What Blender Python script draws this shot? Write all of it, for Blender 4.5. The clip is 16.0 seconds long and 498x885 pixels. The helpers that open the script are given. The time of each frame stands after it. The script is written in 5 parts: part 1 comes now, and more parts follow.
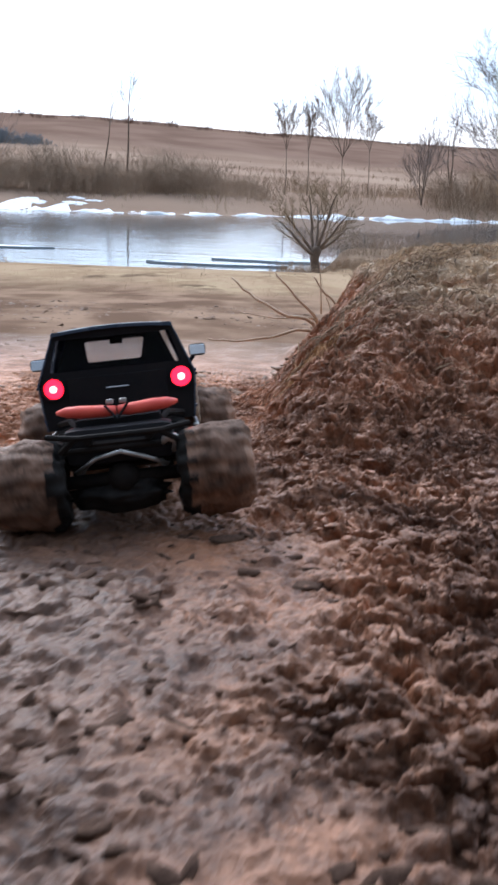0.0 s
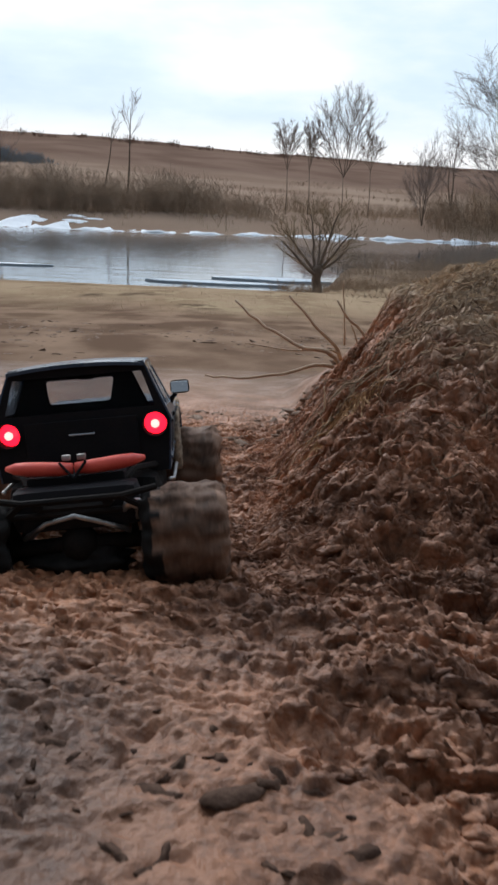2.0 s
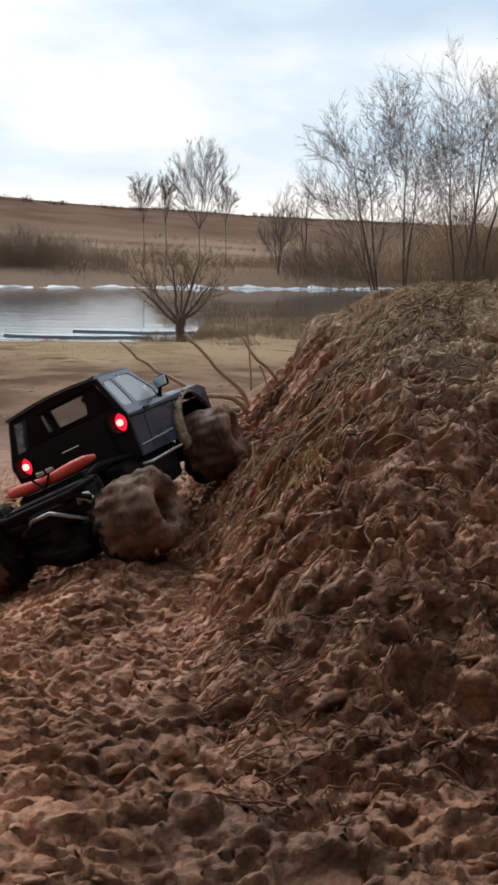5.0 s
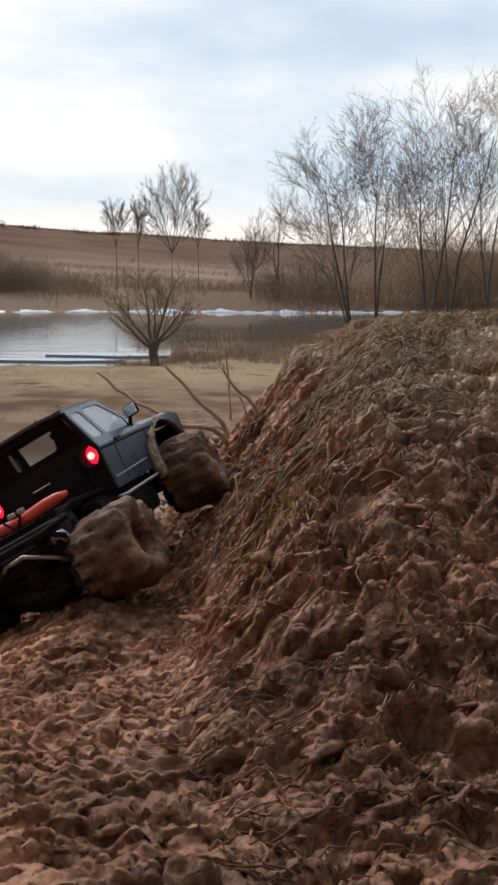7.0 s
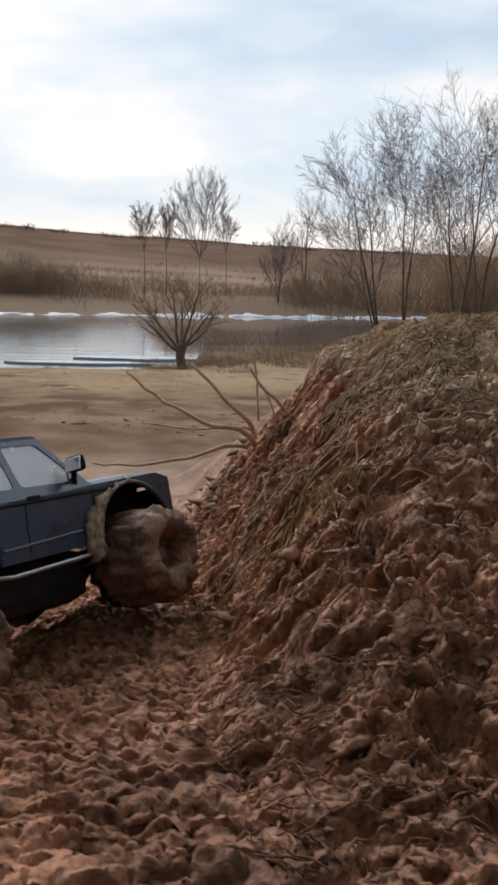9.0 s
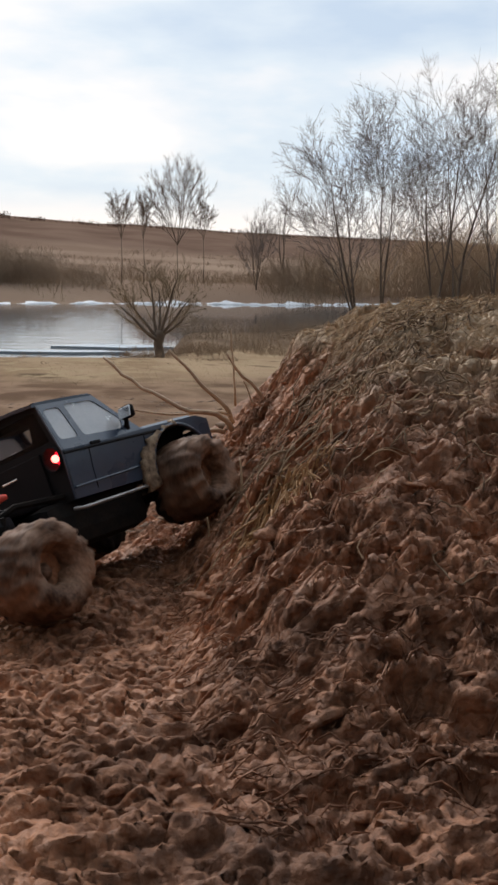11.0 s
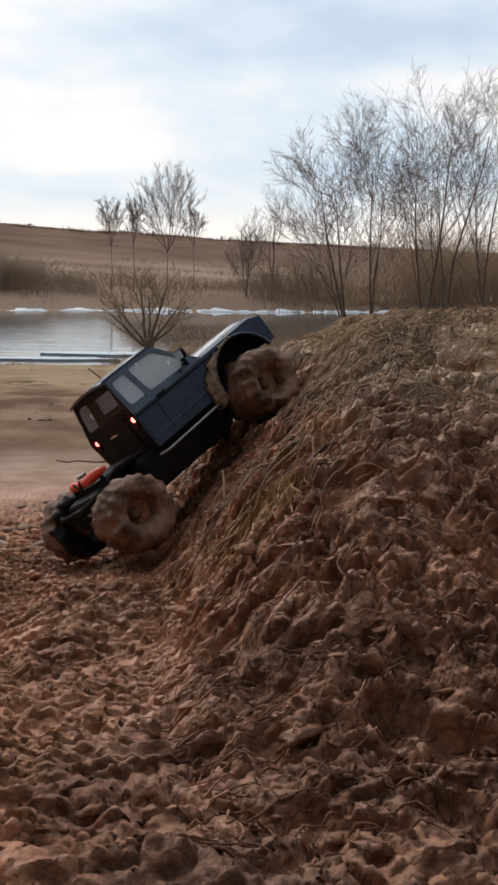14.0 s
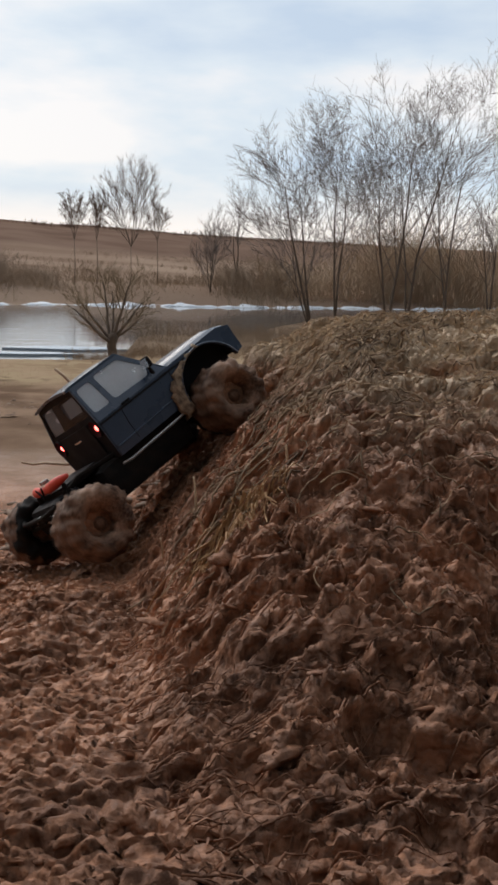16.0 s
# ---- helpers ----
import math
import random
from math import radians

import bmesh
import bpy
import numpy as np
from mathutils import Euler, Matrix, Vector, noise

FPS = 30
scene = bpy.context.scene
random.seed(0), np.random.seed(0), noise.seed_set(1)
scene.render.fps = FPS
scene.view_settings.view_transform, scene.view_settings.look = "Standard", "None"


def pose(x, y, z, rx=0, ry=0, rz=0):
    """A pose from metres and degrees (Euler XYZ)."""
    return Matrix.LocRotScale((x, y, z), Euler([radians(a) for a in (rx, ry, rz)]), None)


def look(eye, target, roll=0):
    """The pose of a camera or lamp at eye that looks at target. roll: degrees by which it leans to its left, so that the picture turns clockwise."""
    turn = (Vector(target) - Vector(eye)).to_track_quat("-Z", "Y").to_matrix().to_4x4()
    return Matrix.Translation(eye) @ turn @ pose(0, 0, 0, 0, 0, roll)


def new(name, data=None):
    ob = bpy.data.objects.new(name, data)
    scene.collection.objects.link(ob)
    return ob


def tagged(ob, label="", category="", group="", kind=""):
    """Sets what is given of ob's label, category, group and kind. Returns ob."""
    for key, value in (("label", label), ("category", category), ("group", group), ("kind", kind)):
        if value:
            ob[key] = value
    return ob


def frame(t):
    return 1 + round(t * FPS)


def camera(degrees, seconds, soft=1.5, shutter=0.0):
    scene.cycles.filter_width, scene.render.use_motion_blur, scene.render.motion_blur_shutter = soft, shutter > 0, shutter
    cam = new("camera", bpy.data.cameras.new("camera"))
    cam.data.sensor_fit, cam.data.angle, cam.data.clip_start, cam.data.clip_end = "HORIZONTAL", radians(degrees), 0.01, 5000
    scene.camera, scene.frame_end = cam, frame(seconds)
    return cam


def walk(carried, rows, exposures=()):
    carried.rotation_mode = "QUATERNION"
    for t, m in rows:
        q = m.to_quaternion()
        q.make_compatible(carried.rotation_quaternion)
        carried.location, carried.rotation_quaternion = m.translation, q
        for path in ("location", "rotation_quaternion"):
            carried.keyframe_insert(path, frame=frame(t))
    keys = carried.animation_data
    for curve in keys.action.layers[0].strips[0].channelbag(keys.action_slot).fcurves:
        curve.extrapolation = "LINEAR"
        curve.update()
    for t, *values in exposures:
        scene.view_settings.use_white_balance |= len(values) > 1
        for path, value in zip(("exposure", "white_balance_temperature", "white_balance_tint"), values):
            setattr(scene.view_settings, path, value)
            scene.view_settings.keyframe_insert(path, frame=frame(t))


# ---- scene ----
cam = camera(28.7, 16.0, soft=2.8, shutter=0.5)
PATH = [
    (0, (0.024, 0.069, 0.478), (0.042, 2.004, -0.025), 2.2),
    (0.5, (0.079, 0.241, 0.483), (0.094, 2.178, -0.012), 2.6),
    (1, (0.096, 0.401, 0.44), (0.11, 2.341, -0.045), 2.9),
    (1.5, (0.036, 0.501, 0.441), (0.05, 2.442, -0.039), 2.7),
    (2, (0.007, 0.609, 0.439), (0.026, 2.554, -0.027), 2.6),
    (2.5, (0.0, 0.68, 0.427), (0.039, 2.628, -0.024), 2.7),
    (3, (0.018, 0.807, 0.399), (0.09, 2.758, -0.033), 2.5),
    (3.5, (0.014, 0.885, 0.383), (0.131, 2.839, -0.027), 2.3),
    (4, (-0.031, 0.928, 0.387), (0.152, 2.88, -0.005), 1.7),
    (4.5, (-0.043, 0.974, 0.382), (0.2, 2.924, 0.011), 1.3),
    (5, (-0.041, 0.988, 0.381), (0.245, 2.935, 0.023), 1.2),
    (5.2, (-0.034, 0.991, 0.385), (0.262, 2.937, 0.029), 1.0),
    (7.5, (-0.054, 1.01, 0.392), (0.294, 2.956, 0.088), 1.3),
    (8, (-0.056, 1.003, 0.391), (0.296, 2.947, 0.084), 1.4),
    (8.5, (-0.065, 1.01, 0.392), (0.255, 2.962, 0.096), 1.1),
    (9, (-0.055, 1.006, 0.385), (0.233, 2.962, 0.083), 1.5),
    (9.2, (-0.046, 0.996, 0.383), (0.255, 2.948, 0.067), 2.2),
    (11.3, (-0.053, 0.992, 0.381), (0.28, 2.937, 0.055), 1.1),
    (11.5, (-0.052, 0.997, 0.384), (0.29, 2.942, 0.068), 1.3),
    (12, (-0.049, 1.0, 0.386), (0.3, 2.945, 0.079), 1.4),
    (12.5, (-0.048, 0.998, 0.385), (0.306, 2.942, 0.074), 1.2),
    (13, (-0.046, 1.002, 0.387), (0.303, 2.949, 0.091), 1.3),
    (13.5, (-0.047, 0.996, 0.387), (0.304, 2.941, 0.079), 1.3),
    (14, (-0.043, 0.993, 0.388), (0.307, 2.937, 0.077), 1.3),
    (14.5, (-0.041, 0.992, 0.389), (0.315, 2.935, 0.078), 1.7),
    (15, (-0.039, 0.994, 0.395), (0.331, 2.935, 0.085), 1.5),
    (15.5, (-0.045, 1.005, 0.4), (0.345, 2.943, 0.099), 1.4),
    (16, (-0.05, 1.013, 0.399), (0.373, 2.942, 0.08), 1.7),
]
EXPOSE = [(0, 0.86, 5600, 12), (0.5, 0.66, 5750, 12), (1, 0.40, 5850, 11), (1.5, 0.14, 5900, 10), (3, 0.0, 6250, 9), (5, 0.03, 6480, 10), (7.5, -0.02, 6560, 12), (13.5, -0.03, 6560, 12), (16, -0.11, 6560, 12)]
walk(cam, [(t, look(eye, target, roll)) for t, eye, target, roll in PATH], EXPOSE)

# ---- sky and sun: a bright overcast evening, warm and clear low over the far hill ----
world = bpy.data.worlds.new("world")
scene.world = world
world.use_nodes = True
wn, wl = world.node_tree.nodes, world.node_tree.links
wn.clear()
w_out = wn.new("ShaderNodeOutputWorld")
w_bg = wn.new("ShaderNodeBackground")
w_sky = wn.new("ShaderNodeTexSky")
w_sky.sky_type, w_sky.sun_disc = "NISHITA", False
w_sky.sun_elevation, w_sky.sun_rotation = radians(35.6), radians(-27)
w_sky.air_density, w_sky.dust_density = 1.2, 2.0
w_dim = wn.new("ShaderNodeMix")
w_dim.data_type, w_dim.blend_type = "RGBA", "MULTIPLY"
w_dim.inputs[0].default_value = 1.0
w_dim.inputs[7].default_value = (0.10, 0.10, 0.10, 1)
wl.new(w_sky.outputs[0], w_dim.inputs[6])
w_co = wn.new("ShaderNodeTexCoord")
w_map = wn.new("ShaderNodeMapping")
w_map.inputs["Scale"].default_value = (1.0, 1.0, 3.2)
wl.new(w_co.outputs["Generated"], w_map.inputs[0])
w_no = wn.new("ShaderNodeTexNoise")
w_no.inputs["Scale"].default_value, w_no.inputs["Detail"].default_value = 3.4, 6.0
w_no.inputs["Roughness"].default_value = 0.5
wl.new(w_map.outputs[0], w_no.inputs["Vector"])
w_ramp = wn.new("ShaderNodeValToRGB")
w_ramp.color_ramp.elements[0].position, w_ramp.color_ramp.elements[0].color = 0.36, (0.62, 0.76, 0.92, 1)
w_ramp.color_ramp.elements[1].position, w_ramp.color_ramp.elements[1].color = 0.62, (1.05, 1.05, 1.05, 1)
e = w_ramp.color_ramp.elements.new(0.50)
e.color = (0.80, 0.91, 1.0, 1)
wl.new(w_no.outputs["Fac"], w_ramp.inputs[0])
w_mix = wn.new("ShaderNodeMix")
w_mix.data_type = "RGBA"
w_mix.inputs[0].default_value = 0.88
wl.new(w_dim.outputs[2], w_mix.inputs[6])
wl.new(w_ramp.outputs[0], w_mix.inputs[7])
# the clear warm strip under the cloud deck
w_sep = wn.new("ShaderNodeSeparateXYZ")
wl.new(w_co.outputs["Generated"], w_sep.inputs[0])
w_hz = wn.new("ShaderNodeMapRange")
w_hz.interpolation_type = "SMOOTHSTEP"
for i, v in enumerate((0.050, 0.092, 1.0, 0.0)):
    w_hz.inputs[i + 1].default_value = v
wl.new(w_sep.outputs[2], w_hz.inputs[0])
w_mix2 = wn.new("ShaderNodeMix")
w_mix2.data_type = "RGBA"
w_mix2.inputs[7].default_value = (1.10, 1.05, 0.99, 1)
wl.new(w_hz.outputs[0], w_mix2.inputs[0])
wl.new(w_mix.outputs[2], w_mix2.inputs[6])
# the sky is brighter towards the sunset than behind the eye
w_dir = wn.new("ShaderNodeMapRange")
w_dir.interpolation_type = "SMOOTHSTEP"
for i, v in enumerate((-0.7, 0.85, 0.14, 1.0)):
    w_dir.inputs[i + 1].default_value = v
wl.new(w_sep.outputs[1], w_dir.inputs[0])
w_side = wn.new("ShaderNodeMix")
w_side.data_type, w_side.blend_type = "RGBA", "MULTIPLY"
w_side.inputs[0].default_value = 1.0
wl.new(w_mix2.outputs[2], w_side.inputs[6])
wl.new(w_dir.outputs[0], w_side.inputs[7])
# an overcast sky is brightest overhead
w_up = wn.new("ShaderNodeMapRange")
w_up.interpolation_type = "SMOOTHSTEP"
for i, v in enumerate((0.28, 0.95, 1.0, 2.2)):
    w_up.inputs[i + 1].default_value = v
wl.new(w_sep.outputs[2], w_up.inputs[0])
w_high = wn.new("ShaderNodeMix")
w_high.data_type, w_high.blend_type, w_high.clamp_result = "RGBA", "MULTIPLY", False
w_high.inputs[0].default_value = 1.0
wl.new(w_side.outputs[2], w_high.inputs[6])
wl.new(w_up.outputs[0], w_high.inputs[7])
wl.new(w_high.outputs[2], w_bg.inputs[0])
w_bg.inputs[1].default_value = 1.0
wl.new(w_bg.outputs[0], w_out.inputs[0])

sun = new("sun", bpy.data.lights.new("sun", "SUN"))
sun.data.energy, sun.data.angle, sun.data.color = 1.5, radians(20), (1.0, 0.94, 0.87)
sun.matrix_world = look((-5, 10, 8), (0, 0, 0))

# ---- materials ----
def shader(name, color, color2=None, scale=20.0, rough=0.7, rough2=None, bump=0.0, bump_scale=80.0, metal=0.0,
           spec=0.5, fine=None, speckle=0.45, emit=None, power=0.0, transmit=0.0, stretch=(1, 1, 1), coat=0.0):
    """Principled surface with two scales of noise in colour, roughness and relief."""
    m = bpy.data.materials.new(name)
    m.use_nodes = True
    n, l = m.node_tree.nodes, m.node_tree.links
    b = n["Principled BSDF"]
    b.inputs["Metallic"].default_value = metal
    b.inputs["Specular IOR Level"].default_value = spec
    b.inputs["Roughness"].default_value = rough
    b.inputs["Transmission Weight"].default_value = transmit
    b.inputs["Coat Weight"].default_value = coat
    b.inputs["Base Color"].default_value = (*color, 1)
    if emit:
        b.inputs["Emission Color"].default_value = (*emit, 1)
        b.inputs["Emission Strength"].default_value = power
    if color2 is None:
        return m
    co, mp = n.new("ShaderNodeTexCoord"), n.new("ShaderNodeMapping")
    mp.inputs["Scale"].default_value = stretch
    l.new(co.outputs["Object"], mp.inputs[0])
    big, small = n.new("ShaderNodeTexNoise"), n.new("ShaderNodeTexNoise")
    big.inputs["Scale"].default_value, big.inputs["Detail"].default_value = scale, 6
    small.inputs["Scale"].default_value, small.inputs["Detail"].default_value = fine or scale * 9, 4
    for t in (big, small):
        l.new(mp.outputs[0], t.inputs["Vector"])
    add = n.new("ShaderNodeMath")
    add.operation = "MULTIPLY_ADD"
    add.inputs[1].default_value = speckle
    l.new(small.outputs["Fac"], add.inputs[0])
    l.new(big.outputs["Fac"], add.inputs[2])
    rg = n.new("ShaderNodeMapRange")
    rg.inputs[1].default_value, rg.inputs[2].default_value = 0.275 + 0.5 * speckle, 0.725 + 0.5 * speckle
    l.new(add.outputs[0], rg.inputs[0])
    mx = n.new("ShaderNodeMix")
    mx.data_type = "RGBA"
    mx.inputs[6].default_value, mx.inputs[7].default_value = (*color, 1), (*color2, 1)
    l.new(rg.outputs[0], mx.inputs[0])
    l.new(mx.outputs[2], b.inputs["Base Color"])
    if rough2 is not None:
        rr = n.new("ShaderNodeMapRange")
        rr.inputs[1].default_value, rr.inputs[2].default_value = 0.35, 0.65
        rr.inputs[3].default_value, rr.inputs[4].default_value = rough, rough2
        l.new(big.outputs["Fac"], rr.inputs[0])
        l.new(rr.outputs[0], b.inputs["Roughness"])
    if bump:
        bn, bp = n.new("ShaderNodeTexNoise"), n.new("ShaderNodeBump")
        bn.inputs["Scale"].default_value, bn.inputs["Detail"].default_value = bump_scale, 6
        l.new(mp.outputs[0], bn.inputs["Vector"])
        bp.inputs["Strength"].default_value, bp.inputs["Distance"].default_value = 1.0, bump
        l.new(bn.outputs["Fac"], bp.inputs["Height"])
        l.new(bp.outputs[0], b.inputs["Normal"])
    return m


def field_of(m):
    """Masks by place for the mud: ramps along an axis and noise patches."""
    n, l = m.node_tree.nodes, m.node_tree.links
    geo, sep = n.new("ShaderNodeNewGeometry"), n.new("ShaderNodeSeparateXYZ")
    l.new(geo.outputs["Position"], sep.inputs[0])

    def ramp(lo, hi, sock):
        r = n.new("ShaderNodeMapRange")
        r.interpolation_type = "SMOOTHSTEP"
        r.inputs[1].default_value, r.inputs[2].default_value = lo, hi
        l.new(sock, r.inputs[0])
        return r.outputs[0]

    def patch(scale, lo, hi, detail=5, stretch=(1, 1, 1)):
        mp = n.new("ShaderNodeMapping")
        mp.inputs["Scale"].default_value = stretch
        l.new(geo.outputs["Position"], mp.inputs[0])
        t = n.new("ShaderNodeTexNoise")
        t.inputs["Scale"].default_value, t.inputs["Detail"].default_value = scale, detail
        l.new(mp.outputs[0], t.inputs["Vector"])
        return ramp(lo, hi, t.outputs["Fac"])

    def mixed(fac, a, c, blend="MIX"):
        x = n.new("ShaderNodeMix")
        x.data_type, x.blend_type = "RGBA", blend
        if isinstance(fac, float):
            x.inputs[0].default_value = fac
        else:
            l.new(fac, x.inputs[0])
        for k, v in ((6, a), (7, c)):
            if isinstance(v, tuple):
                x.inputs[k].default_value = (*v, 1)
            else:
                l.new(v, x.inputs[k])
        return x.outputs[2]

    return sep, ramp, patch, mixed


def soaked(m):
    """Tints the mud by place: dark on the near path, rusty farther along it, lighter up the heap, pale dry mud on the
    brow.
    """
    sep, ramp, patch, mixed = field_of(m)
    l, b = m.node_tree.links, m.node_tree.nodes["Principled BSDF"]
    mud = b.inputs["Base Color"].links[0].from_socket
    # tone multipliers by place: lower close by, higher up the heap
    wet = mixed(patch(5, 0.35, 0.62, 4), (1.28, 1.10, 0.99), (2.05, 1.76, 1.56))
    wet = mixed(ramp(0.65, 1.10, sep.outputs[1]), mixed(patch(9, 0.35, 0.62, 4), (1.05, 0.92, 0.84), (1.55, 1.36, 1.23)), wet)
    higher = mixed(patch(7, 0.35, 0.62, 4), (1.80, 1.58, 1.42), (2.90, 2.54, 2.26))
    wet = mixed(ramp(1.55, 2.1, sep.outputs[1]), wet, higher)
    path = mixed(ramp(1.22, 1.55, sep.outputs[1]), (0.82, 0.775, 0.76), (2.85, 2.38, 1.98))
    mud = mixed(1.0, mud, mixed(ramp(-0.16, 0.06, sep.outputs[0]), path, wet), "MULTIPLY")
    crest = m.node_tree.nodes.new("ShaderNodeMath")
    crest.operation = "MULTIPLY"
    l.new(ramp(0.20, 0.31, sep.outputs[2]), crest.inputs[0])
    l.new(patch(11, 0.22, 0.55, 5), crest.inputs[1])
    mud = mixed(crest.outputs[0], mud, (0.47, 0.328, 0.216))
    crown = m.node_tree.nodes.new("ShaderNodeMath")
    crown.operation = "MULTIPLY"
    l.new(ramp(0.262, 0.300, sep.outputs[2]), crown.inputs[0])
    l.new(patch(6, 0.33, 0.52, 4), crown.inputs[1])
    mud = mixed(crown.outputs[0], mud, (0.56, 0.41, 0.275))
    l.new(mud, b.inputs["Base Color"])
    # torn, sharp-crested relief on top of the fine grain
    n = m.node_tree.nodes
    geo, torn, bump = n.new("ShaderNodeNewGeometry"), n.new("ShaderNodeTexNoise"), n.new("ShaderNodeBump")
    torn.noise_type, bump.invert = "RIDGED_MULTIFRACTAL", True
    torn.inputs["Scale"].default_value, torn.inputs["Detail"].default_value = 105, 5
    bump.inputs["Strength"].default_value, bump.inputs["Distance"].default_value = 1.0, 0.0042
    fine = b.inputs["Normal"].links[0].from_socket
    l.new(geo.outputs["Position"], torn.inputs["Vector"])
    l.new(torn.outputs["Fac"], bump.inputs["Height"])
    l.new(fine, bump.inputs["Normal"])
    l.new(bump.outputs[0], b.inputs["Normal"])
    return mud


def ground_shader():
    """Wet mud close by, straw-coloured grass beyond it, brown brush on the far hill: told apart by place."""
    m = shader("ground_mud_and_grass", (0.062, 0.0315, 0.0185), (0.178, 0.0945, 0.0560), 9, 0.75, 0.45, 0.0030, 170, fine=95, speckle=0.9)
    n, l = m.node_tree.nodes, m.node_tree.links
    b = n["Principled BSDF"]
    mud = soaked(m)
    sep, ramp, patch, mixed = field_of(m)
    sand = mixed(patch(1.6, 0.38, 0.62, 8, (1.0, 0.30, 1)), (0.140, 0.089, 0.060), (0.275, 0.184, 0.126))
    grass = mixed(patch(0.55, 0.38, 0.62, 6, (1.0, 0.22, 1)), (0.280, 0.193, 0.121), (0.370, 0.266, 0.172))
    clumps = patch(0.9, 0.56, 0.68, 4, (1.0, 0.25, 1))
    grass = mixed(clumps, grass, (0.135, 0.094, 0.062))
    grass = mixed(patch(2.2, 0.50, 0.64, 6, (1.0, 0.30, 1)), grass, (0.36, 0.268, 0.168))
    hill = mixed(patch(0.06, 0.30, 0.70, 9, (1, 0.25, 1)), (0.265, 0.186, 0.136), (0.345, 0.250, 0.184))
    hill = mixed(patch(0.018, 0.45, 0.60, 5, (0.6, 1.2, 1)), hill, (0.245, 0.166, 0.121))
    top = mixed(patch(0.05, 0.3, 0.7, 8), (0.165, 0.106, 0.078), (0.225, 0.148, 0.110))
    c = mixed(ramp(2.7, 4.6, sep.outputs[1]), mud, sand)
    edge = n.new("ShaderNodeMath")
    edge.operation = "MULTIPLY_ADD"
    edge.inputs[1].default_value = 9.0
    l.new(patch(0.35, 0.3, 0.7, 4, (1.0, 0.3, 1)), edge.inputs[0])
    l.new(sep.outputs[1], edge.inputs[2])
    c = mixed(ramp(12.0, 24.0, edge.outputs[0]), c, grass)
    marsh = mixed(patch(0.5, 0.38, 0.62, 6, (1.0, 0.2, 1)), (0.130, 0.090, 0.063), (0.225, 0.162, 0.112))
    c = mixed(ramp(31, 38, sep.outputs[1]), c, marsh)
    c = mixed(ramp(80, 100, sep.outputs[1]), c, hill)
    c = mixed(ramp(290, 330, sep.outputs[1]), c, top)
    l.new(c, b.inputs["Base Color"])
    # only the near mud is wet enough to shine
    wetness = n.new("ShaderNodeMapRange")
    wetness.inputs[1].default_value, wetness.inputs[2].default_value = 2.6, 4.5
    wetness.inputs[3].default_value, wetness.inputs[4].default_value = 0.30, 0.0
    l.new(sep.outputs[1], wetness.inputs[0])
    l.new(wetness.outputs[0], b.inputs["Specular IOR Level"])
    # slick wet film over the trodden mud beside the path
    low = n.new("ShaderNodeMath")
    low.operation = "MULTIPLY"
    l.new(ramp(0.32, 0.05, sep.outputs[0]), low.inputs[0])
    l.new(ramp(1.60, 1.10, sep.outputs[1]), low.inputs[1])
    wet = n.new("ShaderNodeMath")
    wet.operation = "MULTIPLY"
    l.new(low.outputs[0], wet.inputs[0])
    l.new(patch(7, 0.30, 0.44, 3), wet.inputs[1])
    gl = n.new("ShaderNodeMix")
    gl.inputs[3].default_value = 0.50
    l.new(wet.outputs[0], gl.inputs[0])
    l.new(b.inputs["Roughness"].links[0].from_socket, gl.inputs[2])
    l.new(gl.outputs[0], b.inputs["Roughness"])
    film = n.new("ShaderNodeMath")
    film.operation = "MULTIPLY"
    film.inputs[1].default_value = -0.02
    l.new(wet.outputs[0], film.inputs[0])
    shine = n.new("ShaderNodeMath")
    shine.operation = "ADD"
    l.new(film.outputs[0], shine.inputs[0])
    l.new(wetness.outputs[0], shine.inputs[1])
    l.new(shine.outputs[0], b.inputs["Specular IOR Level"])
    calm = n.new("ShaderNodeMapRange")
    calm.inputs[3].default_value, calm.inputs[4].default_value = 1.0, 0.5
    l.new(wet.outputs[0], calm.inputs[0])
    l.new(calm.outputs[0], b.inputs["Normal"].links[0].from_node.inputs["Strength"])
    return m


MUD = ground_shader()
CLOD = shader("mud_clod", (0.060, 0.0305, 0.0180), (0.175, 0.0930, 0.0550), 9, 0.75, 0.45, 0.0028, 190, spec=0.28, fine=95, speckle=0.9)
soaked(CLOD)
CAKED = shader("caked_mud", (0.052, 0.0265, 0.016), (0.335, 0.192, 0.122), 30, 0.75, 0.5, 0.004, 70, spec=0.2)
# wet tread mud, its colour also darkened for shade on the wheels' rear faces
TREAD = shader("wet_shaded_tread_mud", (0.034, 0.0185, 0.0118), (0.225, 0.126, 0.080), 34, 0.75, 0.5, 0.005, 70, spec=0.2)
SPLASH = shader("dried_mud", (0.075, 0.044, 0.027), (0.46, 0.33, 0.21), 90, 0.9, 0.7, 0.001, 400)
STRAW = shader("dry_straw", (0.30, 0.195, 0.115), (0.70, 0.52, 0.335), 24, 0.7, None, 0.0003, 600, spec=0.2)
GRASS = shader("withered_grass", (0.27, 0.185, 0.108), (0.38, 0.275, 0.168), 0.7, 0.9, spec=0.05)
ROOT = shader("golden_root", (0.28, 0.155, 0.072), (0.48, 0.30, 0.155), 40, 0.7, spec=0.2)
STICK = shader("peeled_stick", (0.36, 0.25, 0.165), (0.58, 0.44, 0.31), 25, 0.75, None, 0.0006, 300, spec=0.15)
PALE_REED = shader("bleached_brush", (0.36, 0.268, 0.180), (0.50, 0.382, 0.262), 0.15, 0.95, spec=0.03)
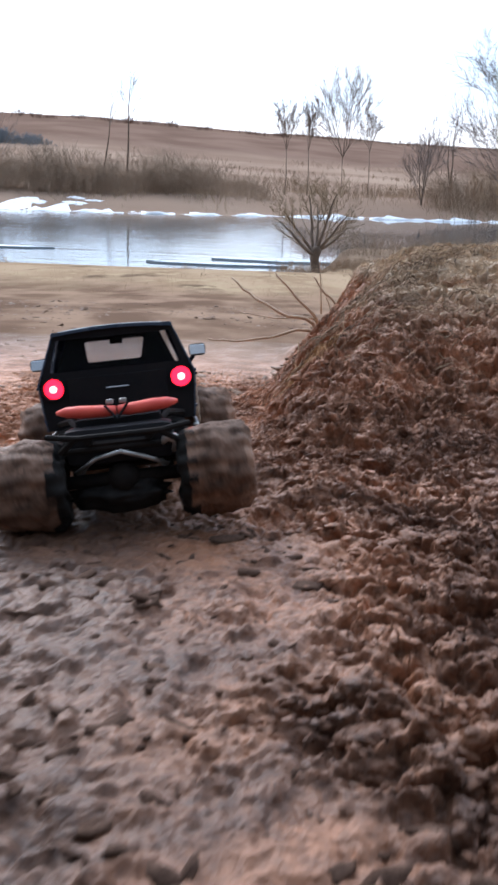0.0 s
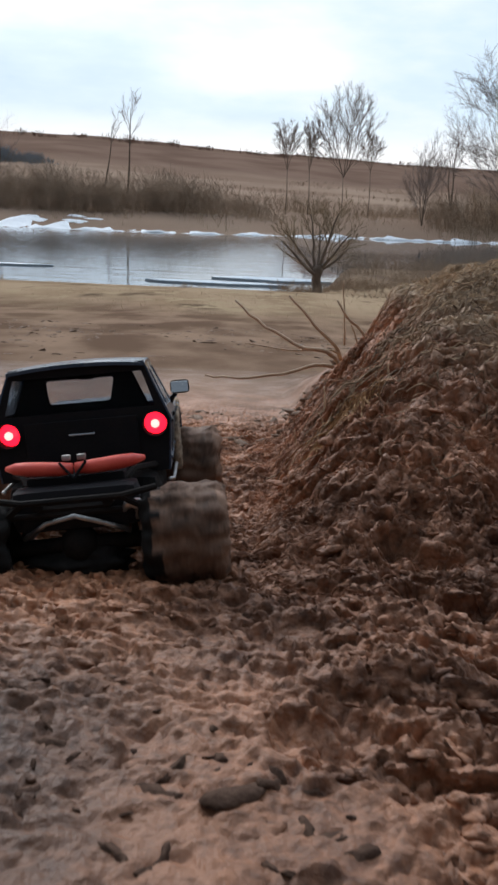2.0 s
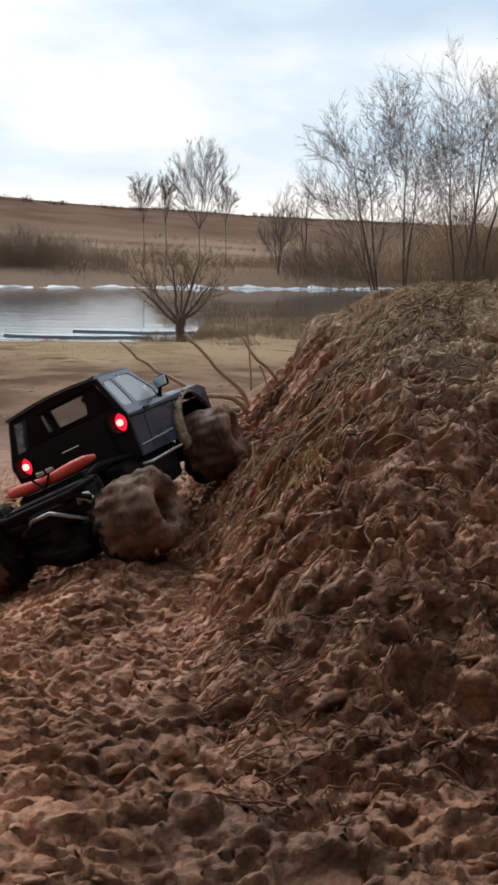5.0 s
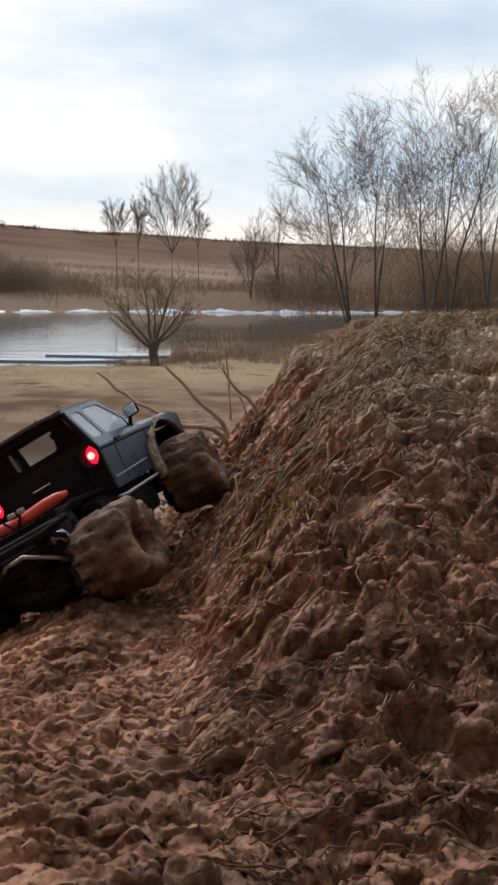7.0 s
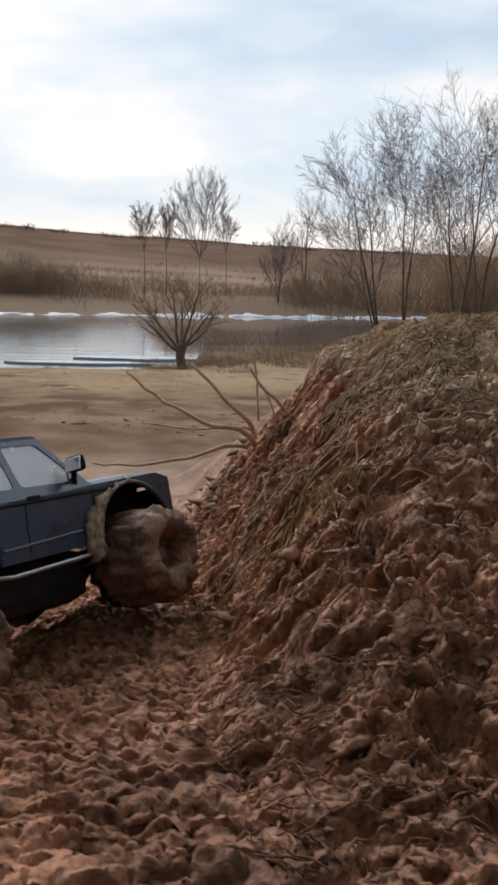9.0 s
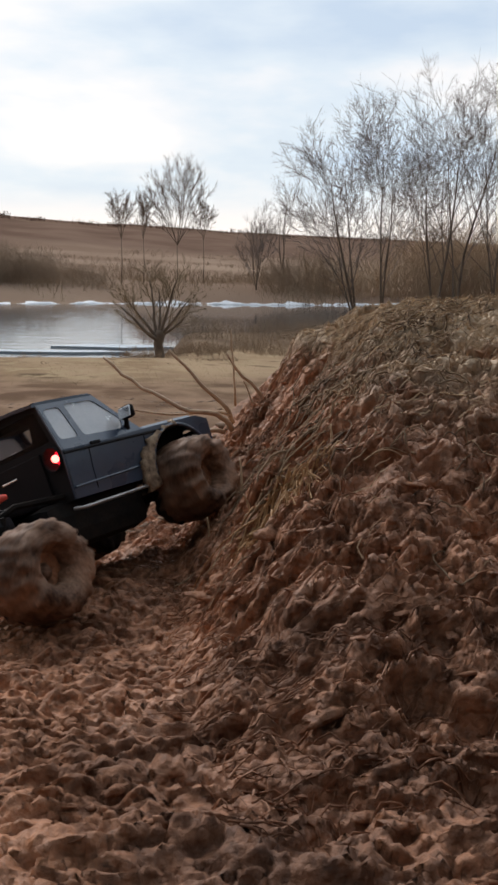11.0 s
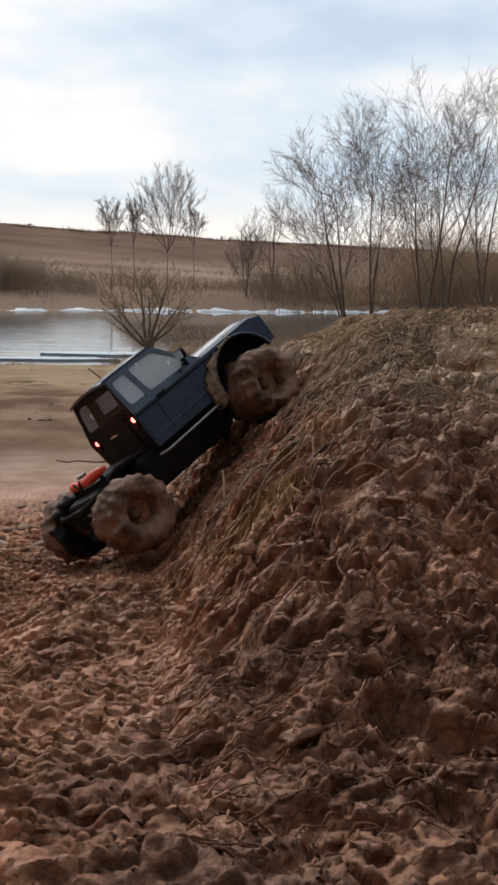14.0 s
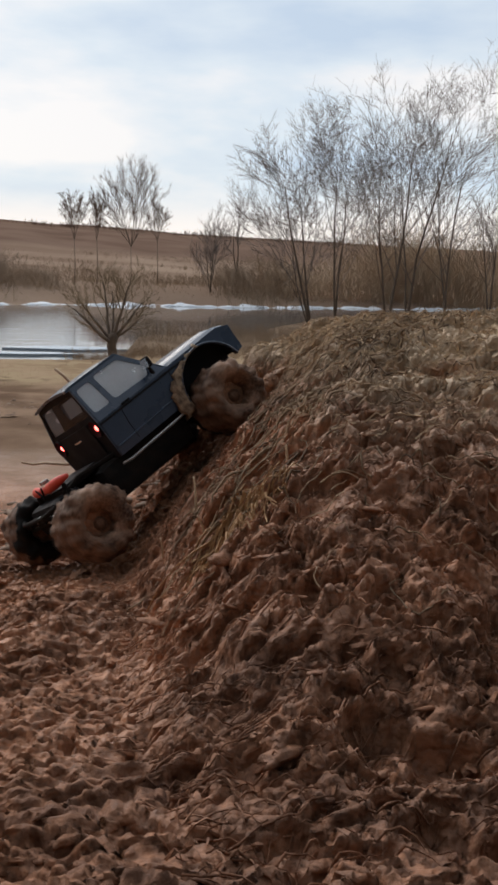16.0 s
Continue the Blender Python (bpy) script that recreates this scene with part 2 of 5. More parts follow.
BARK = shader("grey_brown_bark", (0.125, 0.096, 0.076), (0.22, 0.172, 0.136), 2.0, 0.9, spec=0.1)
TWIG = shader("bare_twigs", (0.19, 0.150, 0.130), (0.32, 0.260, 0.222), 0.8, 0.9, spec=0.1)
REED = shader("dry_reeds", (0.29, 0.212, 0.148), (0.41, 0.305, 0.215), 0.15, 0.95, spec=0.03)
BRUSH = shader("dark_brush", (0.27, 0.202, 0.146), (0.40, 0.305, 0.225), 0.2, 0.95, spec=0.03)
STALKY = shader("pale_underwood", (0.44, 0.325, 0.225), (0.58, 0.44, 0.31), 0.15, 0.95, spec=0.03)
REDWOOD = shader("reddish_far_wood", (0.150, 0.092, 0.068), (0.21, 0.132, 0.098), 0.1, 0.95, spec=0.03)
WILLOW = shader("willow_shoots", (0.20, 0.150, 0.100), (0.36, 0.275, 0.185), 0.9, 0.85, spec=0.1)
FAR_TWIG = shader("far_twigs", (0.19, 0.142, 0.112), (0.27, 0.205, 0.162), 0.4, 0.9, spec=0.05)
STEM = shader("muddy_stems", (0.075, 0.044, 0.027), (0.38, 0.255, 0.152), 14, 0.75, None, 0.0003, 500, spec=0.2)
ICE = shader("grey_ice", (0.36, 0.42, 0.48), (0.55, 0.60, 0.65), 0.8, 0.4)
WET_CLOD = shader("soaked_clod", (0.048, 0.028, 0.020), (0.120, 0.072, 0.050), 30, 0.9, 0.8, 0.0025, 200, spec=0.05)
FIELD_CLOD = shader("field_clod", (0.110, 0.068, 0.045), (0.245, 0.160, 0.107), 6, 0.8, 0.6, 0.003, 90, spec=0.15)
# the blue-grey of distance haze is mixed into this wood's colour
FAR_WOOD = shader("haze_tinted_wood", (0.20, 0.215, 0.23), (0.27, 0.28, 0.295), 0.1, 0.95, spec=0.03)
SNOW = shader("old_snow", (0.72, 0.75, 0.79), (0.86, 0.88, 0.90), 0.8, 0.7, None, 0.05, 3)
WATER = shader("river_water", (0.085, 0.100, 0.112), (0.110, 0.122, 0.130), 0.05, 0.02, 0.06, 0.032, 0.9, spec=0.5, stretch=(0.3, 1.0, 1.0))


def calm_bay(m):
    """Ripples on the open reach die away in the sheltered bay beyond the willow."""
    n, l = m.node_tree.nodes, m.node_tree.links
    b = n["Principled BSDF"]
    geo, sep, off, calm = n.new("ShaderNodeNewGeometry"), n.new("ShaderNodeSeparateXYZ"), n.new("ShaderNodeMath"), n.new("ShaderNodeMapRange")
    l.new(geo.outputs["Position"], sep.inputs[0])
    off.operation = "MULTIPLY_ADD"
    off.inputs[1].default_value = -0.052
    l.new(sep.outputs[1], off.inputs[0])
    l.new(sep.outputs[0], off.inputs[2])
    calm.interpolation_type = "SMOOTHSTEP"
    for i, v in enumerate((-2.0, 0.8, 1.0, 0.03)):
        calm.inputs[i + 1].default_value = v
    l.new(off.outputs[0], calm.inputs[0])
    bump = b.inputs["Normal"].links[0].from_node
    l.new(calm.outputs[0], bump.inputs["Strength"])
    # the wind leans the ripples of the open reach towards the near bank
    slope, wind = n.new("ShaderNodeVectorMath"), n.new("ShaderNodeVectorMath")
    slope.operation, wind.operation = "SCALE", "ADD"
    slope.inputs[0].default_value = (0, -0.0125, 0)
    l.new(calm.outputs[0], slope.inputs["Scale"])
    l.new(bump.outputs[0], wind.inputs[0])
    l.new(slope.outputs[0], wind.inputs[1])
    l.new(wind.outputs[0], b.inputs["Normal"])


calm_bay(WATER)
PAINT = shader("slate_blue_paint", (0.021, 0.037, 0.066), (0.032, 0.051, 0.087), 18, 0.24, 0.38, 0.0001, 300, spec=0.5, coat=0.4)
BLACK = shader("black_plastic", (0.007, 0.007, 0.009), (0.016, 0.014, 0.014), 40, 0.6, 0.8, 0.0002, 400, spec=0.15)
FRAME = shader("oily_black_metal", (0.006, 0.006, 0.006), (0.022, 0.017, 0.014), 50, 0.7, 0.9, 0.0003, 300, spec=0.10)
STEEL = shader("scratched_steel", (0.30, 0.29, 0.28), (0.48, 0.46, 0.44), 70, 0.35, 0.6, metal=0.9)
CHROME = shader("chrome", (0.75, 0.75, 0.76), None, rough=0.15, metal=1.0)
RED = shader("red_anodised", (0.62, 0.055, 0.035), (0.75, 0.10, 0.06), 40, 0.4, 0.6, 0.0002, 300)
GLASS = shader("tinted_window", (0.62, 0.66, 0.70), (0.74, 0.77, 0.80), 30, 0.12, 0.3, transmit=0.55, spec=0.9)
LENS = shader("red_lens", (0.55, 0.01, 0.015), None, rough=0.15, emit=(1.0, 0.006, 0.022), power=3.0)
BULB = shader("lit_bulb", (1.0, 0.5, 0.5), None, rough=0.3, emit=(1.0, 0.11, 0.09), power=8.0)
RUBBER = shader("black_rubber", (0.006, 0.0055, 0.005), (0.016, 0.013, 0.011), 60, 0.8, 0.6, spec=0.15)


# ---- building helpers ----
def mesh_ob(name, verts, faces, material, smooth=False):
    me = bpy.data.meshes.new(name)
    me.from_pydata([tuple(v) for v in verts], [], [tuple(f) for f in faces])
    me.materials.append(material)
    if smooth:
        me.polygons.foreach_set("use_smooth", [True] * len(me.polygons))
    me.update()
    return new(name, me)


def part(name, bm, material, parent, label="", smooth=False):
    """Link a bmesh as one mesh object under a thing or under a part."""
    bmesh.ops.recalc_face_normals(bm, faces=bm.faces)
    me = bpy.data.meshes.new(name)
    bm.to_mesh(me)
    bm.free()
    me.materials.append(material)
    if smooth:
        me.polygons.foreach_set("use_smooth", [True] * len(me.polygons))
    ob = new(name, me)
    ob.parent = parent
    return tagged(ob, label)


def block(bm, x0, x1, y0, y1, z0, z1, bevel=0.0, m=None):
    """A bevelled box added to bm."""
    r = bmesh.ops.create_cube(bm, size=1)
    vs = r["verts"]
    for v in vs:
        v.co = Vector(((x0 + x1) / 2 + v.co.x * (x1 - x0), (y0 + y1) / 2 + v.co.y * (y1 - y0), (z0 + z1) / 2 + v.co.z * (z1 - z0)))
    if bevel:
        es = list({e for v in vs for e in v.link_edges})
        r = bmesh.ops.bevel(bm, geom=es, offset=bevel, segments=2, affect="EDGES", profile=0.6)
        vs = list({v for f in r["faces"] for v in f.verts} | {v for v in vs if v.is_valid})
    if m:
        bmesh.ops.transform(bm, matrix=m, verts=vs)
    return bm


def tube(bm, pts, radii, sides=8):
    """A round bar along points, closed at both ends."""
    pts = [Vector(p) for p in pts]
    if not isinstance(radii, (list, tuple)):
        radii = [radii] * len(pts)
    rings = []
    for i, p in enumerate(pts):
        d = (pts[min(i + 1, len(pts) - 1)] - pts[max(i - 1, 0)]).normalized()
        u = d.orthogonal().normalized() if not rings else (u - d * u.dot(d)).normalized()
        w = d.cross(u)
        rings.append([bm.verts.new(p + (u * math.cos(a) + w * math.sin(a)) * radii[i]) for a in (k * math.tau / sides for k in range(sides))])
    for a, b in zip(rings, rings[1:]):
        for k in range(sides):
            bm.faces.new((a[k], a[(k + 1) % sides], b[(k + 1) % sides], b[k]))
    bm.faces.new(rings[0][::-1])
    bm.faces.new(rings[-1])
    return bm


def sheet(outline, holes, place, thick, bm=None):
    """A plate with holes: 2D loops, laid into space by place(u, v, depth), given a thickness."""
    bm = bm or bmesh.new()
    tmp = bmesh.new()
    for loop in [outline, *holes]:
        vs = [tmp.verts.new((u, v, 0)) for u, v in loop]
        for a, b in zip(vs, vs[1:] + vs[:1]):
            tmp.edges.new((a, b))
    bmesh.ops.triangle_fill(tmp, use_beauty=True, edges=tmp.edges[:])
    bmesh.ops.dissolve_limit(tmp, angle_limit=0.01, verts=tmp.verts[:], edges=tmp.edges[:]) if not holes else None
    tmp.verts.index_update()
    pairs = [(bm.verts.new(place(v.co.x, v.co.y, 0.0)), bm.verts.new(place(v.co.x, v.co.y, thick))) for v in tmp.verts]
    for f in tmp.faces:
        ids = [v.index for v in f.verts]
        bm.faces.new([pairs[i][0] for i in ids])
        bm.faces.new([pairs[i][1] for i in reversed(ids)])
    for e in tmp.edges:
        if len(e.link_faces) == 1:
            a, b = (v.index for v in e.verts)
            bm.faces.new((pairs[a][0], pairs[b][0], pairs[b][1], pairs[a][1]))
    tmp.free()
    return bm


def twisted(paths, sides=3):
    """Vertices and faces of many thin tapered bars: each a list of (point, radius)."""
    verts, faces, first = [], [], 0
    kinds = {}
    for path in paths:
        kinds.setdefault(len(path), []).append(path)
    for n, group in kinds.items():
        p = np.array([[q[0] for q in path] for path in group], float)
        r = np.array([[q[1] for q in path] for path in group], float)
        d = np.empty_like(p)
        d[:, 0], d[:, -1] = p[:, 1] - p[:, 0], p[:, -1] - p[:, -2]
        if n > 2:
            d[:, 1:-1] = p[:, 2:] - p[:, :-2]
        d /= np.maximum(np.linalg.norm(d, axis=-1, keepdims=True), 1e-9)
        u = np.cross(d, (0.31, 0.95, 0.11))
        u /= np.maximum(np.linalg.norm(u, axis=-1, keepdims=True), 1e-9)
        w = np.cross(d, u)
        a = np.arange(sides) * math.tau / sides
        ring = p[:, :, None] + (u[:, :, None] * np.cos(a)[:, None] + w[:, :, None] * np.sin(a)[:, None]) * r[:, :, None, None]
        verts.append(ring.reshape(-1, 3))
        idx = first + np.arange(len(group) * n * sides).reshape(len(group), n, sides)
        nxt = np.roll(idx, -1, axis=2)
        quad = np.stack([idx[:, :-1], nxt[:, :-1], nxt[:, 1:], idx[:, 1:]], -1).reshape(-1, 4)
        faces += quad.tolist()
        first += len(group) * n * sides
    return (np.concatenate(verts).tolist() if verts else []), faces

# ---- the ground: one sheet from the mud underfoot over the river bed to the far hill ----
def cells(ix, iy, seed):
    """Four random numbers for each cell of a grid."""
    h = (ix.astype(np.int64) * 374761393 + iy.astype(np.int64) * 668265263 + seed * 974634777) & 0x7FFFFFFF
    out = []
    for k in range(4):
        h = ((h ^ (h >> 13)) * 1274126177 + 1013904223 * (k + 1)) & 0x7FFFFFFF
        h = h ^ (h >> 16)
        out.append((h & 0xFFFFFF) / float(0xFFFFFF))
    return out


def value_noise(x, y, scale, seed):
    u, v = x * scale, y * scale
    i, j = np.floor(u), np.floor(v)
    a, b = u - i, v - j
    a, b = a * a * (3 - 2 * a), b * b * (3 - 2 * b)
    n = [cells(i + di, j + dj, seed)[0] for di, dj in ((0, 0), (1, 0), (0, 1), (1, 1))]
    return (n[0] * (1 - a) + n[1] * a) * (1 - b) + (n[2] * (1 - a) + n[3] * a) * b - 0.5


def fbm(x, y, scale, seed, octaves=4, gain=0.5):
    return sum(gain ** k * value_noise(x, y, scale * 2.03 ** k, seed + k) for k in range(octaves))


def shards(x, y, size, seed, long=1.5, heading=None, keep=1.0):
    """Broken clods: the upper hull of tilted, blunt-edged slabs of uneven outline, about 0 to 1 high."""
    u, v = x / size, y / size
    i0, j0 = np.floor(u), np.floor(v)
    best = np.zeros(x.shape)
    for di in (-1, 0, 1):
        for dj in (-1, 0, 1):
            a, b, c, d = cells(i0 + di, j0 + dj, seed)
            dx, dy = u - (i0 + di + a), v - (j0 + dj + b)
            turn = c * math.tau if heading is None else heading + (c - 0.5) * 1.3
            p, q = dx * np.cos(turn) + dy * np.sin(turn), -dx * np.sin(turn) + dy * np.cos(turn)
            top = np.where((d * 7.3 + c) % 1.0 < keep, 0.35 + 0.65 * d, -1.0)
            slab = top + 0.9 * (b - 0.35) * q * 2 + 0.7 * (a - 0.5) * p
            edge = (0.62 - np.abs(p) / long - np.abs(q) * 0.85 * long - 0.35 * np.abs(p + q)) * 3.2
            best = np.maximum(best, np.minimum(slab, edge))
    return np.clip(best, 0, 1.3)


def lumps(x, y, size, seed, long=1.5, heading=0.2, jitter=1.2):
    """Packed clods: the upper hull of flat-topped, steep-sided lumps with creases between, about 0 to 1 high."""
    ch, sh = math.cos(heading), math.sin(heading)
    u, v = (ch * x + sh * y) / (size * long), (-sh * x + ch * y) / size
    i0, j0 = np.floor(u), np.floor(v)
    best = np.full(x.shape, -0.35)
    for di in (-1, 0, 1):
        for dj in (-1, 0, 1):
            a, b, c, d = cells(i0 + di, j0 + dj, seed)
            dx, dy = u - (i0 + di + 0.1 + 0.8 * a), v - (j0 + dj + 0.1 + 0.8 * b)
            turn = (c - 0.5) * jitter
            p, q = dx * np.cos(turn) + dy * np.sin(turn), -dx * np.sin(turn) + dy * np.cos(turn)
            w = 0.55 + 0.5 * ((a * 5.1 + d) % 1.0)
            e = (p * p + q * q * 1.25) / (w * w)
            best = np.maximum(best, 0.30 + 0.70 * d - 0.85 * e * e - 0.25 * e + 0.55 * (a - 0.5) * p + (0.45 * (b - 0.5) - 0.32) * q)
    return np.clip(best + 0.1, -0.25, 1.3)


def ridges(x, y, scale, seed):
    """Curled crests with hollows between, 0 to 1."""
    a = np.abs(value_noise(x, y, scale, seed) + 0.45 * value_noise(x, y, scale * 2.1, seed + 500))
    b = np.abs(value_noise(x + 0.4 / scale, y, scale * 1.3, seed + 900) + 0.4 * value_noise(x, y, scale * 2.6, seed + 700))
    return np.clip(1 - 3.4 * np.minimum(a, b * 1.5), 0, 1) ** 1.25


def step(a, b, x):
    t = np.clip((x - a) / (b - a), 0, 1)
    return t * t * (3 - 2 * t)


def smin(a, b, k):
    h = np.clip(0.5 + 0.5 * (b - a) / k, 0, 1)
    return b * (1 - h) + a * h - k * h * (1 - h)


WATER_Z = -2.2


def shore(x):
    """Where the near bank meets the water: it bulges out under the grove."""
    return 33.0 + 0.35 * x + 0.8 * np.sin(x * 0.35) + 17 * step(2.1, 5.5, x) + 12 * step(8, 20, x)


def far_shore(x):
    return 104.0 + 0.45 * np.clip(x, -60, 80) + 1.5 * np.sin(x * 0.21)


def plain(x, y):
    """The land without clods."""
    z = np.interp(y, [-60, 0, 1.1, 1.5, 1.75, 1.95, 2.4, 3.0, 6.0, 14, 28], [0.5, 0.10, 0.065, 0.068, 0.04, 0.012, 0.0, -0.05, -0.32, -0.98, -1.75])
    s = shore(x)
    bank = -1.75 - (y - 28) / np.maximum(s - 28, 3) * 0.5 + 0.80 * step(12, 24, x) * step(40, 58, y)
    z = np.where(y > 28, bank, z)
    past = y - s
    z = np.where(past > 0, WATER_Z - 0.05 - 0.06 * np.minimum(past, 20), z)
    f = y - far_shore(x)
    rise = WATER_Z - 1.2 + np.interp(f, [-20, 0, 3, 12, 60, 190, 345, 420, 900, 3000], [0, 1.25, 2.0, 3.2, 5.2, 12.0, 28.9, 28, 20, 20])
    crest = 1.0 + 0.0006 * (-x) * step(60, 350, f) + 0.03 * fbm(x, y, 0.02, 7, 3)
    far = np.where(f > 0, (rise - WATER_Z) * crest + WATER_Z, rise)
    return np.where(f > -20, np.maximum(far, np.where(f < 0, z, -99)), z)


def mound(x, y):
    """The heap of dug mud: a steep left face, a long face towards the path, a flat straw-covered top."""
    foot = np.interp(y, [1.7, 2.0, 2.17, 2.29, 2.64, 2.82, 3.1, 3.6], [0.01, 0.05, 0.066, 0.086, 0.142, 0.178, 0.23, 0.31])
    left = 0.02 + 1.17 * (x - foot) + 0.03 * fbm(x, y, 9, 31, 3)
    front = np.interp(y, [1.1, 1.45, 1.69, 1.975, 2.14, 2.6, 2.8, 3.2, 4.0], [0.02, 0.065, 0.108, 0.203, 0.256, 0.312, 0.312, 0.21, -0.12])
    front = front + 0.05 * (x - 0.4) * step(1.2, 1.6, y) + 0.05 * fbm(x, y, 4.5, 77, 3)
    z = smin(left, front + 0.006, 0.125)
    dent = 0.05 * np.exp(-(((x - 0.30) / 0.06) ** 2 + ((y - 2.54) / 0.08) ** 2))
    brow = 0.064 * np.exp(-(((x - 0.325) / 0.06) ** 2 + ((y - 2.74) / 0.06) ** 2))
    return z - dent + brow


def slick_mud(x, y):
    """The trodden strip where the mud lies smooth under a film of water."""
    return step(0.16, 0.02, x + 0.22 * fbm(x, y, 4, 19, 3) + 0.12 * (y - 0.9)) * step(1.55, 1.05, y)


def land(x, y, detail=True):
    x, y = np.asarray(x, float), np.asarray(y, float)
    z = plain(x, y)
    heap = mound(x, y)
    near = step(6.5, 3.2, y) * step(-2.6, -1.2, x) * step(3.5, 2.0, x) * step(-1.0, 0.3, y)
    # the rut and hollow that the left wheels stand in
    aside = -0.92 * (x + 0.015) + 0.39 * (y - 2.2)
    z = z + 0.020 * np.exp(-((x / 0.08) ** 2 + ((y - 2.14) / 0.15) ** 2))
    z = z - 0.050 * step(0.0, 0.16, aside) * step(1.55, 1.95, y) * step(5.0, 3.2, y)
    base = -smin(-z, -heap, 0.03)
    z = np.where((y > 0.9) & (y < 4.2), base * near + z * (1 - near), z)
    z = z + 0.045 * fbm(x, y, 0.3, 3, 2) * step(3.0, 9.0, y) * step(30, 24, y)
    z = z + (0.022 * fbm(x, y, 2.2, 11, 3) + 0.010 * (ridges(x, y, 9, 91) - 0.3) * (1 - 0.85 * slick_mud(x, y))) * near * step(3.0, 2.4, y)
    if detail:
        onheap = step(-0.01, 0.06, heap - plain(x, y))
        slick = slick_mud(x, y)
        crumb = step(0.20, 0.0, x) * step(1.1, 1.45, y)
        wx = x + 0.012 * fbm(x, y, 40, 41, 2) + 0.02 * fbm(x, y, 12, 43, 2)
        wy = y + 0.012 * fbm(x, y, 40, 51, 2) + 0.02 * fbm(x, y, 12, 53, 2)
        patchy = step(-0.10, 0.20, value_noise(x, y, 6, 23))
        vx, vy = wx + 0.020 * fbm(x, y, 34, 141, 3) + 0.005 * fbm(x, y, 120, 145, 2), wy + 0.017 * fbm(x, y, 34, 143, 3) + 0.004 * fbm(x, y, 120, 147, 2)
        big = lumps(vx, vy, 0.033, 5, 1.35, 0.3, 2.6) * (0.25 + 0.75 * patchy)
        mid = lumps(vx + 0.3 * wy, vy, 0.0148, 6, 1.9, 0.08, 1.5)
        small = lumps(vx, vy + 0.1 * wx, 0.0082, 7, 1.8, 0.10, 2.2)
        scale_like = lumps(vx, vy, 0.0180, 9, 2.6, 0.30, 0.9)
        mid, small, scale_like = (np.minimum(q, 0.78) for q in (mid, small, scale_like))
        pit = step(0.06, 0.34, value_noise(0.7 * wx, wy, 30, 171) + 0.5 * value_noise(0.7 * wx, wy, 66, 172)) * step(-0.15, 0.25, value_noise(x, y, 8, 173) + 0.1)
        low = step(0.02, 0.16, x) * step(1.85, 1.35, y)
        rough = ((0.011 + 0.010 * low - 0.004 * onheap) * big * (1 - 0.8 * crumb) + 0.0120 * mid * (1 - 0.5 * crumb) * (1 - 0.3 * onheap)
                 + (0.0070 + 0.0030 * crumb) * small + 0.0150 * scale_like * onheap - (0.026 - 0.014 * crumb) * pit)
        r1, r2 = ridges(0.55 * vx, vy - 0.06 * vx, 50, 71), ridges(0.6 * vx, vy - 0.06 * vx, 100, 72)
        rough = (rough - 0.0080 * r1 - 0.0042 * r2 + 0.006) * (1 - 0.20 * crumb)
        scatter = shards(wx, wy, 0.030, 15, 1.9, None, 0.16)
        rough = rough * (1 - 0.68 * slick) + slick * (0.009 * scatter + 0.005 * shards(wx, wy, 0.019, 16, 1.6, None, 0.13) + 0.007 + 0.004 * fbm(x, y, 7, 61, 2) + 0.0010 * r2 + 0.0014 * r1)
        z = z + near * step(3.7, 3.0, y) * step(-0.95, -0.56, x) * step(1.5, 0.97, x) * step(0.05, 0.28, y) * (rough - 0.010)
    return z


def lean(x, y, z):
    """The clods lean downhill and hang over the clefts in front of them: where a spot of the relief comes to lie."""
    tall = np.clip(z - land(x, y, False) + 0.010, 0, 0.04) * (1 - slick_mud(x, y)) * step(3.05, 2.85, y) * step(0.32, 0.45, y)
    return x - 0.18 * tall, y - 0.62 * tall


def spread(dense, first, ratio, end, cap=lambda a: 1e9):
    """Even steps inside, steps that grow outside."""
    lo, hi, n = dense
    mid = list(np.linspace(lo, hi, n))
    out, d, a = [], first, hi
    while a < end[1]:
        a += min(d, cap(a))
        d *= ratio
        out.append(a)
    back, d, a = [], first, lo
    while a > end[0]:
        a -= min(d, cap(a))
        d *= max(ratio, 1.16)
        back.append(a)
    return np.array(back[::-1] + mid + out)


